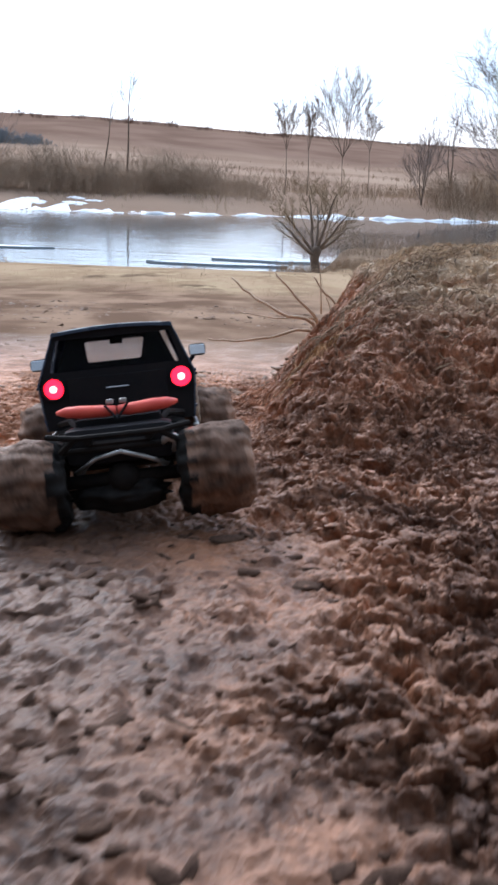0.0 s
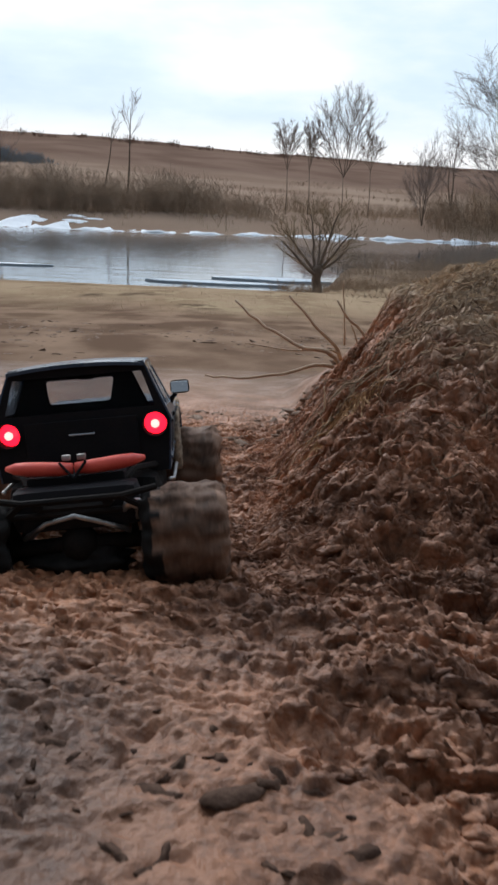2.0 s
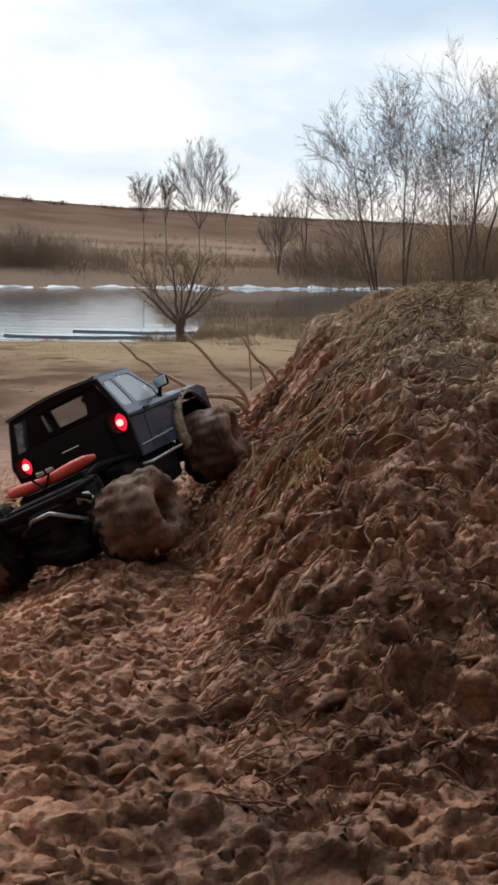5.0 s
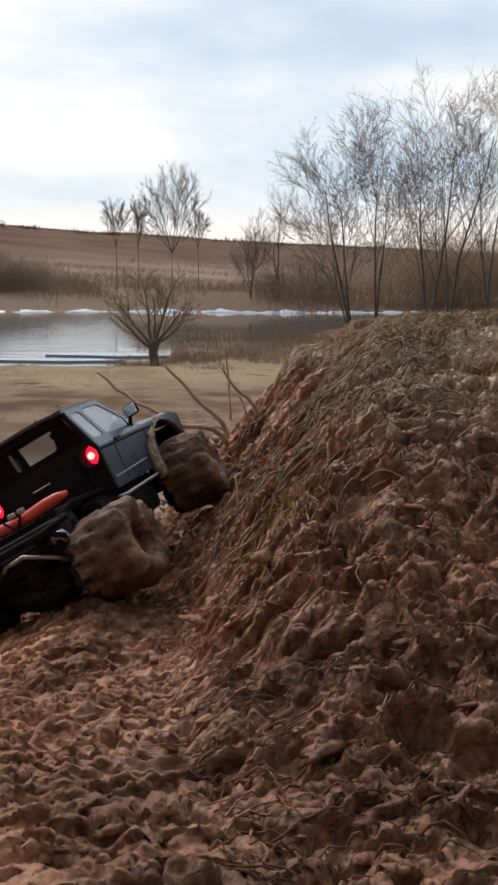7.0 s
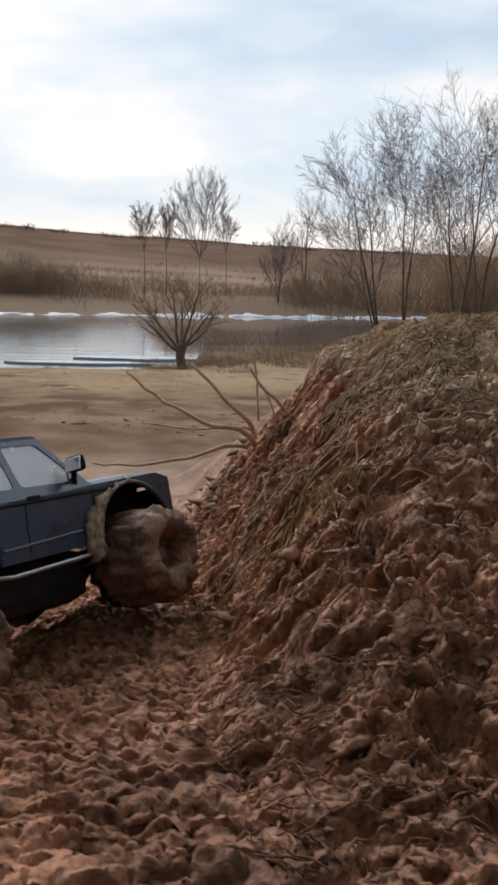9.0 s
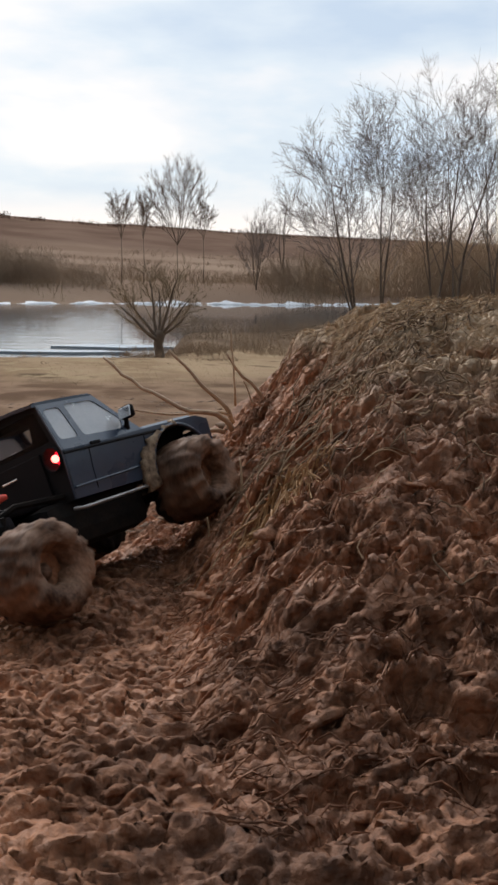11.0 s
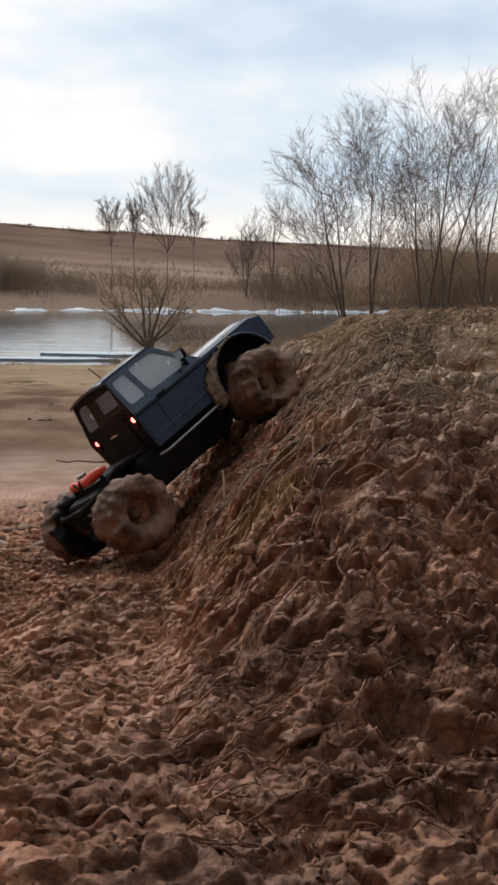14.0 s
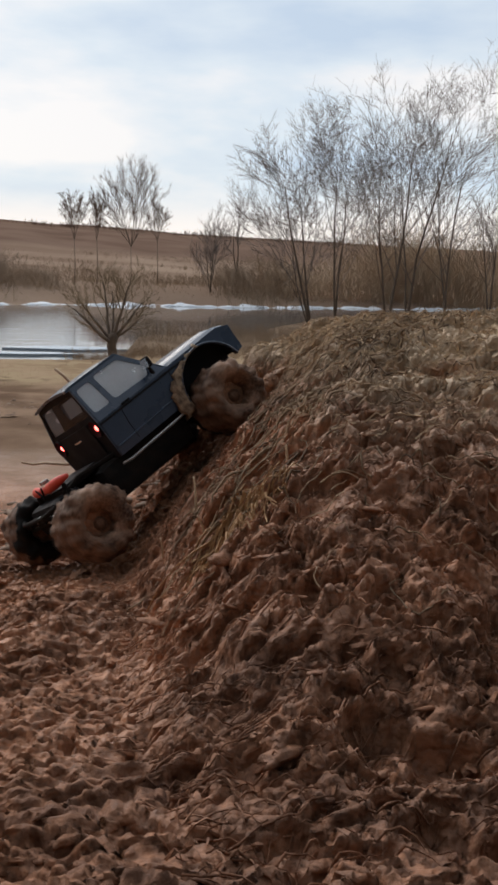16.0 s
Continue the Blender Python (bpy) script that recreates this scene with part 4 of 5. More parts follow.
def truck():
    t = new("model_truck")
    tagged(t, "muddy slate-blue model truck with lit tail lights and caked tyres", "toy truck")

    def side(s):
        return lambda u, v, d: Vector((s * (half_width(v) - d), u, v))

    door_win = rounded([(0.056, 0.018), (0.124, 0.016), (0.130, 0.030), (0.104, 0.063), (0.056, 0.064)], 0.006)
    rear_win = rounded([(0.017, 0.019), (0.047, 0.018), (0.047, 0.062), (0.020, 0.061)], 0.006)
    arch = arc(0.211, -0.056, 0.060, 180, 12, 14)
    lower = [(0.010, SILL), (0.154, SILL)] + arch[1:] + [(0.288, -0.040), (0.287, 0.002), (0.264, 0.010), (0.165, 0.009), (0.08, BELT), (0.008, BELT)]
    upper = [(0.008, BELT), (0.08, BELT), (0.160, BELT), (0.148, 0.013), (0.112, 0.068), (0.106, ROOF), (0.014, ROOF)]
    for s, nm in ((1, "right"), (-1, "left")):
        p = part("body_side", sheet(lower, [], lambda u, v, d: Vector((s * (half_width(min(v, BELT)) - d), u, v)), 0.002), PAINT, t)
        part("upper_side", sheet(upper, [door_win, rear_win], side(s), 0.0022), PAINT, p)
        for w in (door_win, rear_win):
            part("side_window", sheet(w, [], lambda u, v, d: Vector((s * (half_width(v) - 0.0012 - d), u, v)), 0.0008), GLASS, p, "dusty grey window pane")
        # belt seam, door shut lines and sill crease
        bm = bmesh.new()
        tube(bm, [(s * (half_width(BELT - 0.004) + 0.0006), y, BELT - 0.004) for y in (0.010, 0.05, 0.10, 0.15, 0.20)], 0.0018, 6)
        part("belt_moulding", bm, BLACK, p)
        for yy in (0.050, 0.150):
            bm = bmesh.new()
            tube(bm, [(s * (half_width(z) + 0.0002), yy + (0.002 if z > -0.02 else 0), z) for z in (BELT - 0.004, -0.02, SILL + 0.006)], 0.0006, 5)
            part("door_seam", bm, BLACK, p)
        bm = bmesh.new()
        tube(bm, [(s * (half_width(-0.040) + 0.0006), y, -0.040 + (y - 0.02) * 0.03) for y in (0.014, 0.06, 0.11, 0.150)], 0.0016, 6)
        part("sill_crease", bm, PAINT, p)
        bm = bmesh.new()
        block(bm, s * 0.1025 - 0.002, s * 0.1025 + 0.003, 0.056, 0.072, 0.004, 0.008, 0.001)
        part("door_handle", bm, BLACK, p)
        # wheel-arch flare with dried mud on its rear lip
        bm = bmesh.new()
        pr = [(0.0, 0.000), (0.006, -0.001), (0.0075, 0.001), (0.006, 0.003), (0.0, 0.003)]
        rings = []
        for a in range(12, 181, 8):
            ca, sa = math.cos(radians(a)), math.sin(radians(a))
            rings.append([bm.verts.new((s * (0.099 + o), 0.211 + (0.060 + q) * ca, -0.056 + (0.060 + q) * sa)) for o, q in pr])
        for a, b in zip(rings, rings[1:]):
            for k in range(5):
                bm.faces.new((a[k], a[(k + 1) % 5], b[(k + 1) % 5], b[k]))
        bm.faces.new(rings[0])
        bm.faces.new(rings[-1])
        part("wheel_arch_flare", bm, PAINT, p, smooth=True)
        bm = bmesh.new()
        grid = []
        for a in range(84, 193, 4):
            ca, sa = math.cos(radians(a)), math.sin(radians(a))
            wide = 0.003 + 0.019 * max(0.0, min(1.0, (a - 112) / 45)) + 0.010 * noise.noise(Vector((a * 0.21, 3.0, s * 5)))
            row = []
            for k in range(7):
                r = 0.0595 + max(wide, 0.002) * k / 6
                proud = 0.0012 + 0.0032 * math.sin(math.pi * min(1.0, 0.15 + k / 6.6)) * (0.7 + 0.9 * noise.noise(Vector((a * 0.35, k * 0.9, s * 7))))
                row.append(bm.verts.new((s * (0.1035 + proud), 0.211 + r * ca, -0.056 + r * sa)))
            grid.append(row)
        for a, b in zip(grid, grid[1:]):
            for k in range(6):
                bm.faces.new((a[k], a[k + 1], b[k + 1], b[k]))
        r = bmesh.ops.extrude_face_region(bm, geom=bm.faces[:])
        bmesh.ops.translate(bm, vec=(-s * 0.009, 0, 0), verts=[v for v in r["geom"] if isinstance(v, bmesh.types.BMVert)])
        part("mud_flap", bm, SPLASH, p, "tan lip thick with dried mud", True)
        part("inner_trim", sheet([(0.034, SILL + 0.004), (0.15, SILL + 0.004), (0.15, BELT), (0.126, 0.014), (0.034, 0.016)], [], lambda u, v, d: Vector((s * (half_width(v) - 0.006 - d), u, v)), 0.001), BLACK, p)
        # step bar under the door
        bm = bmesh.new()
        tube(bm, [(s * 0.094, 0.005, SILL - 0.010), (s * 0.099, 0.02, SILL - 0.012), (s * 0.099, 0.130, SILL - 0.010), (s * 0.092, 0.150, SILL - 0.004)], 0.0022, 8)
        part("step_bar", bm, STEEL, t, "pale scuffed side bar", True)
        # mirror: ring housing on an arm
        bm = bmesh.new()
        tube(bm, [(s * 0.097, 0.132, 0.012), (s * 0.102, 0.130, 0.020), (s * 0.106, 0.127, 0.024)], [0.004, 0.003, 0.003], 6)
        mi = part("mirror_arm", bm, BLACK, t)
        bm = bmesh.new()
        block(bm, s * 0.112 - 0.012, s * 0.112 + 0.012, 0.122, 0.130, 0.024, 0.041, 0.005)
        part("mirror_housing", bm, BLACK, mi)
        bm = bmesh.new()
        block(bm, -0.0106, 0.0106, -0.001, 0.001, -0.0072, 0.0072, 0.0008, pose(s * 0.112, 0.1215, 0.0325, -18))
        part("mirror_glass", bm, CHROME, mi, "small bright mirror face")
        # tail lights
        bm = bmesh.new()
        n = 20
        rings = []
        for y, r in ((0.030, 0.0150), (0.006, 0.0150), (0.006, 0.0138), (0.028, 0.0130)):
            rings.append([bm.verts.new((s * 0.0835 + r * math.cos(k * math.tau / n), y, r * math.sin(k * math.tau / n))) for k in range(n)])
        for a, b in zip(rings, rings[1:]):
            for k in range(n):
                bm.faces.new((a[k], a[(k + 1) % n], b[(k + 1) % n], b[k]))
        li = part("tail_light", bm, BLACK, t, "short black lamp tube", True)
        bm = bmesh.new()
        bmesh.ops.create_cone(bm, cap_ends=True, segments=20, radius1=0.0132, radius2=0.0132, depth=0.002, matrix=pose(s * 0.0835, 0.026, 0, 90))
        part("lens", bm, LENS, li, "glowing red reflector")
        bm = bmesh.new()
        bmesh.ops.create_icosphere(bm, subdivisions=2, radius=0.0050, matrix=pose(s * 0.0835, 0.0125, 0.0))
        part("bulb", bm, BULB, li, "white-hot bulb", True)

    # rear wall with its window and tailgate
    def rear(u, v, d):
        return Vector((u * half_width(v), 0.010 + 0.004 * (v - BELT) / (ROOF - BELT) * (v > BELT) + d, v))
    hole = rounded([(-0.88, 0.021), (0.88, 0.021), (0.90, 0.062), (-0.90, 0.062)], 0.006)
    lamps = [[((c + 0.0148 * math.cos(k * math.tau / 20)) / 0.1025, 0.0148 * math.sin(k * math.tau / 20)) for k in range(20)] for c in (-0.0835, 0.0835)]
    p = part("rear_wall", sheet([(-1, SILL), (1, SILL), (1, BELT), (1, 0.04), (1, ROOF), (-1, ROOF), (-1, 0.04), (-1, BELT)], [hole] + lamps, rear, 0.002), BLACK, t)
    part("rear_window", sheet([(-0.90, 0.020), (0.90, 0.020), (0.92, 0.063), (-0.92, 0.063)], [], lambda u, v, d: rear(u, v, d + 0.0008), 0.0006), SMOKE, p, "dark smoked rear pane")
    bm = bmesh.new()
    block(bm, -0.015, 0.015, 0.005, 0.010, -0.006, -0.003, 0.0012)
    part("tailgate_handle", bm, CHROME, p, "thin chrome handle")
    bm = bmesh.new()
    block(bm, -0.064, 0.064, 0.0065, 0.0095, -0.047, 0.012, 0.001)
    part("tailgate", bm, BLACK, p)
    # roof
    bm = bmesh.new()
    n = 8
    grid = [[bm.verts.new((0.0785 * (-1 + 2 * i / n), 0.008 + 0.102 * j / 4, ROOF + 0.005 * (1 - (-1 + 2 * i / n) ** 2) - (0.002 if j in (0, 4) else 0))) for i in range(n + 1)] for j in range(5)]
    for j in range(4):
        for i in range(n):
            bm.faces.new((grid[j][i], grid[j][i + 1], grid[j + 1][i + 1], grid[j + 1][i]))
    r = bmesh.ops.extrude_face_region(bm, geom=bm.faces[:])
    bmesh.ops.translate(bm, vec=(0, 0, -0.004), verts=[v for v in r["geom"] if isinstance(v, bmesh.types.BMVert)])
    part("roof", bm, PAINT, t, smooth=False)
    cage = rounded([(-0.036, 0.030), (0.034, 0.030), (0.040, 0.057), (-0.038, 0.057)], 0.004)
    part("cage_panel", sheet([(-0.090, SILL + 0.004), (0.090, SILL + 0.004), (0.090, 0.012), (0.079, 0.018), (0.060, 0.066), (-0.060, 0.066), (-0.079, 0.018), (-0.090, 0.012)], [cage], lambda u, v, d: Vector((u, 0.030 + d, v)), 0.002), BLACK, t)
    bm = bmesh.new()
    block(bm, -0.072, 0.072, 0.016, 0.104, ROOF - 0.008, ROOF - 0.005, 0.001)
    part("headliner", bm, BLACK, t)
    bm = bmesh.new()
    block(bm, -0.009, 0.009, 0.104, 0.109, 0.052, 0.060, 0.002)
    tube(bm, [(0, 0.108, 0.058), (0, 0.112, 0.068)], 0.0015, 6)
    part("inside_mirror", bm, BLACK, t)
    # windscreen in its frame
    def screen(u, v, d):
        k = (v - BELT) / (ROOF - BELT)
        return Vector((u * (half_width(v) - 0.002), 0.158 - 0.050 * k - d, v))
    hole = [(-0.88, 0.016), (0.88, 0.016), (0.88, 0.066), (-0.88, 0.066)]
    p = part("windscreen_frame", sheet([(-1, BELT), (1, BELT), (1, ROOF), (-1, ROOF)], [hole], screen, 0.002), PAINT, t)
    part("windscreen", sheet(hole, [], lambda u, v, d: screen(u, v, d + 0.0006), 0.0006), CLEAR, p, "clear windscreen")
    # bonnet, front wall, floor and inner arches
    bm = bmesh.new()
    rows = [(0.150, 0.012, 0.097), (0.165, 0.013, 0.100), (0.215, 0.014, 0.101), (0.262, 0.014, 0.100), (0.284, 0.007, 0.097), (0.288, -0.004, 0.096)]
    us = [-1, -0.92, -0.7, -0.62, 0.62, 0.7, 0.92, 1]
    lift = [-0.006, 0.0, 0.001, 0.004, 0.004, 0.001, 0.0, -0.006]
    g = [[bm.verts.new((u * w, y, z + h)) for u, h in zip(us, lift)] for y, z, w in rows]
    for a, b in zip(g, g[1:]):
        for i in range(7):
            bm.faces.new((a[i], a[i + 1], b[i + 1], b[i]))
    r = bmesh.ops.extrude_face_region(bm, geom=bm.faces[:])
    bmesh.ops.translate(bm, vec=(0, 0, -0.002), verts=[v for v in r["geom"] if isinstance(v, bmesh.types.BMVert)])
    part("bonnet", bm, PAINT, t)
    bm = bmesh.new()
    block(bm, -0.093, 0.093, 0.280, 0.288, -0.040, -0.006, 0.002)
    p = part("grille", bm, BLACK, t)
    for s in (-1, 1):
        bm = bmesh.new()
        bmesh.ops.create_cone(bm, segments=16, radius1=0.013, radius2=0.011, depth=0.006, cap_ends=True, matrix=pose(s * 0.066, 0.290, -0.020, 90))
        part("headlight", bm, GLASS, p, "round clear headlight")
    bm = bmesh.new()
    block(bm, -0.090, 0.090, 0.012, 0.150, SILL, SILL + 0.003)
    part("floor_pan", bm, BLACK, t)
    bm = bmesh.new()
    block(bm, -0.060, 0.060, 0.150, 0.280, -0.052, 0.004, 0.004)
    part("engine_bay", bm, BLACK, t)
    bm = bmesh.new()
    block(bm, -0.072, 0.072, 0.060, 0.100, SILL + 0.003, -0.004, 0.006)
    part("seat_row", bm, BLACK, t)

    # chassis: rails, cross members, gearbox
    bm = bmesh.new()
    for s in (-1, 1):
        tube(bm, [(s * 0.036, -0.125, -0.060), (s * 0.036, -0.06, -0.066), (s * 0.036, 0.10, -0.072), (s * 0.036, 0.27, -0.064)], 0.006, 6)
    for y in (-0.11, -0.03, 0.06, 0.15, 0.25):
        tube(bm, [(-0.036, y, -0.067), (0.036, y, -0.067)], 0.0045, 6)
    ch = part("chassis", bm, FRAME, t)
    bm = bmesh.new()
    block(bm, -0.052, 0.052, -0.02, 0.155, -0.094, -0.060, 0.010)
    part("gearbox", bm, FRAME, ch)
    bm = bmesh.new()
    # black underbody, made oversize so that it also stands for shade below the sill
    block(bm, -0.086, 0.086, -0.030, 0.138, -0.108, -0.050, 0.020)
    part("skid_and_shade", bm, FRAME, ch, "black belly plate, widened to stand for the shade below the sill")
    bm = bmesh.new()
    tube(bm, [(0, AXLE_R[0] + 0.02, AXLE_R[1]), (0, 0.04, -0.086)], 0.0045, 8)
    part("rear_drive_shaft", bm, STEEL, ch)
    bm = bmesh.new()
    tube(bm, [(0, AXLE_F[0] - 0.02, AXLE_F[1]), (0, 0.09, -0.086)], 0.0045, 8)
    part("front_drive_shaft", bm, STEEL, ch)
    # rear bumper: black tube frame, red bar in two halves, a box plate
    bm = bmesh.new()
    tube(bm, [(-0.085, -0.112, -0.052), (-0.05, -0.126, -0.056), (0.05, -0.126, -0.056), (0.085, -0.112, -0.052)], 0.0036, 8)
    tube(bm, [(-0.07, -0.112, -0.072), (0.07, -0.112, -0.072)], 0.0036, 8)
    for s in (-1, 1):
        tube(bm, [(s * 0.07, -0.112, -0.072), (s * 0.05, -0.126, -0.056)], 0.004, 6)
        tube(bm, [(s * 0.036, -0.112, -0.062), (s * 0.060, -0.05, -0.040), (s * 0.080, 0.008, -0.046)], 0.004, 6)
    bu = part("rear_bumper", bm, FRAME, t)
    for s in (-1, 1):
        bm = bmesh.new()
        tube(bm, [(s * 0.001, -0.082, -0.030), (s * 0.014, -0.082, -0.030), (s * 0.045, -0.080, -0.028), (s * 0.062, -0.074, -0.027), (s * 0.073, -0.066, -0.027)], [0.0058, 0.0074, 0.0080, 0.0066, 0.0030], 10)
        part("red_bar", bm, RED, bu, "bright red bar", True)
    bm = bmesh.new()
    block(bm, -0.052, 0.052, -0.080, -0.010, -0.050, -0.038, 0.003)
    part("bed_plate", bm, BLACK, bu)
    bm = bmesh.new()
    for s in (-1, 1):
        tube(bm, [(0, -0.091, -0.040), (s * 0.014, -0.090, -0.022)], 0.0016, 6)
    part("bar_strap", bm, BLACK, bu, "thin black strap")
    bm = bmesh.new()
    for s in (-1, 1):
        block(bm, s * 0.008 - 0.0045, s * 0.008 + 0.0045, -0.080, -0.072, -0.022, -0.016, 0.0015)
    part("bar_clamp", bm, STEEL, bu, "pair of pale metal clamps")
    bm = bmesh.new()
    block(bm, -0.066, 0.066, -0.108, -0.058, -0.092, -0.046, 0.012)
    part("rear_skid", bm, BLACK, bu)
    bm = bmesh.new()
    tube(bm, [(0.050, -0.112, -0.074), (0.056, -0.114, -0.066), (0.064, -0.112, -0.068), (0.067, -0.106, -0.078), (0.060, -0.100, -0.086)], [0.003, 0.0062, 0.0068, 0.005, 0.003], 8)
    part("tow_hook", bm, STEEL, bu, "scuffed steel hook", True)

    # axles with differentials, links and dampers
    for (ay, az), nm in ((AXLE_R, "rear_axle"), (AXLE_F, "front_axle")):
        bm = bmesh.new()
        tube(bm, [(-0.072, ay, az), (0.072, ay, az)], 0.0085, 10)
        bmesh.ops.create_icosphere(bm, subdivisions=2, radius=0.021, matrix=pose(0.0, ay, az) @ Matrix.Diagonal((1, 1.1, 1, 1)))
        ax = part(nm, bm, FRAME, t, smooth=True)
        AXLES.append(ax)
        bm = bmesh.new()
        s2 = -1 if nm == "rear_axle" else 1
        tube(bm, [(-0.055, ay + s2 * 0.012, az + 0.012), (-0.030, ay + s2 * 0.020, az + 0.028), (0.0, ay + s2 * 0.022, az + 0.034), (0.030, ay + s2 * 0.020, az + 0.024), (0.055, ay + s2 * 0.012, az + 0.012)], 0.003, 6)
        part("truss", bm, STEEL, ax, "bent pale steel truss", True)
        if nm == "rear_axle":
            # added near-black lump, fills the gap under the axle with shade
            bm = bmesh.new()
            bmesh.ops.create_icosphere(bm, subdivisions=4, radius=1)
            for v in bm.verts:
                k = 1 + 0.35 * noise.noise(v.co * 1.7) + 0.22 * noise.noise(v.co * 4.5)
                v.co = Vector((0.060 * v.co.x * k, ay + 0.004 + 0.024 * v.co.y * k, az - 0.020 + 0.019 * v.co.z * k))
            part("axle_shade_lump", bm, RUBBER, ax, "black lump added to deepen the shade under the axle", True)
        for s in (-1, 1):
            bm = bmesh.new()
            tube(bm, [(s * 0.052, ay, az + 0.008), (s * 0.030, ay - s2 * 0.10, -0.078)], 0.0034, 6)
            part("suspension_link", bm, STEEL, ax)
            bm = bmesh.new()
            tube(bm, [(s * 0.058, ay - s2 * 0.006, az + 0.004), (s * 0.054, ay - s2 * 0.020, -0.048)], 0.0036, 8)
            tube(bm, [(s * 0.057, ay - s2 * 0.008, az + 0.016), (s * 0.055, ay - s2 * 0.017, -0.058)], 0.0072, 10)
            part("damper", bm, FRAME, ax)
    return t


def tyre(bm, seed):
    """A balloon tyre so full of mud that its lugs only just show: a turned profile with lugs, lumps and torn hollows."""
    key = [(0.40, -0.026), (0.48, -0.039), (0.66, -0.045), (0.84, -0.043), (0.95, -0.034), (1.0, -0.013), (1.0, 0.013),
           (0.95, 0.034), (0.84, 0.043), (0.66, 0.045), (0.48, 0.039), (0.40, 0.026)]
    prof = []
    for a, b in zip(key, key[1:]):
        prof += [(a[0] + (b[0] - a[0]) * k / 2, a[1] + (b[1] - a[1]) * k / 2) for k in range(2)]
    prof += [key[-1], (0.36, 0.010), (0.36, -0.010)]
    n, m = 96, len(prof)
    shift = Vector((seed, 0, 0))
    rings = []
    for k in range(n):
        a = k * math.tau / n
        ring = []
        for i, (q, x) in enumerate(prof):
            p = Vector((x, q * WHEEL_R * math.cos(a), q * WHEEL_R * math.sin(a)))
            lug = 0.0012 * (1 if math.sin(a * 15 + (1.6 if x > 0 else -1.6) + x * 40) > 0 else -1) if q > 0.8 else 0.0
            lump = (0.0056 * noise.fractal(p * 30 + shift, 0.7, 2.1, 4) + 0.0088 * (0.22 - abs(noise.noise(p * 58 + shift * 2)))
                    + 0.0055 * (0.2 - abs(noise.noise(p * 125 + shift))) - 0.020 * max(0, noise.noise(p * 40 + shift * 3) - 0.24))
            out = Vector((x * 12, p.y / WHEEL_R, p.z / WHEEL_R)).normalized()
            ring.append(bm.verts.new(p + out * ((lug + lump) if i < m - 2 else 0)))
        rings.append(ring)
    for a, b in zip(rings, rings[1:] + rings[:1]):
        for i in range(m):
            bm.faces.new((a[i], a[(i + 1) % m], b[(i + 1) % m], b[i]))
    return bm


AXLES, WHEELS = [], []
SMOKE = shader("smoked_pane", (0.66, 0.68, 0.72), None, rough=0.02, transmit=1.0, spec=0.1)
SMOKE.node_tree.nodes["Principled BSDF"].inputs["IOR"].default_value = 1.12
CLEAR = shader("clear_pane", (0.85, 0.88, 0.90), None, rough=0.05, transmit=0.95)
TRUCK_OB = truck()
for (ay, az), s, nm in ((AXLE_R, 1, "rear"), (AXLE_R, -1, "rear"), (AXLE_F, 1, "front"), (AXLE_F, -1, "front")):
    w = part("wheel", tyre(bmesh.new(), 7.0 * len(WHEELS)), CAKED, TRUCK_OB, "fat tyre packed with wet brown mud", True)
    w.location = (s * 0.112, ay, az)
    # the inner side wall stays black rubber
    w.data.materials.append(RUBBER)
    w.data.materials.append(TREAD)
    for f in w.data.polygons:
        if f.center.x * s < -0.029:
            f.material_index = 1
        elif math.hypot(f.center.y, f.center.z) > 0.93 * WHEEL_R and abs(f.center.x) < 0.036:
            f.material_index = 2
    bm = bmesh.new()
    bmesh.ops.create_cone(bm, segments=24, radius1=0.0225, radius2=0.0225, depth=0.034, cap_ends=True, matrix=pose(0, 0, 0, 0, 90))
    part("rim", bm, CLOD, w, "dark muddy rim")
    bm = bmesh.new()
    bmesh.ops.create_icosphere(bm, subdivisions=2, radius=0.011, matrix=pose(s * 0.015, 0.004, 0.002) @ Matrix.Diagonal((0.8, 1, 1, 1)))
    part("hub", bm, CAKED, w, "mud-filled hub", True)
    WHEELS.append((w, s, ay, az, nm))

# ---- loose things on the mud: straw, sticks, clods ----
def on_land(x, y):
    return float(land(np.float64(x), np.float64(y)))


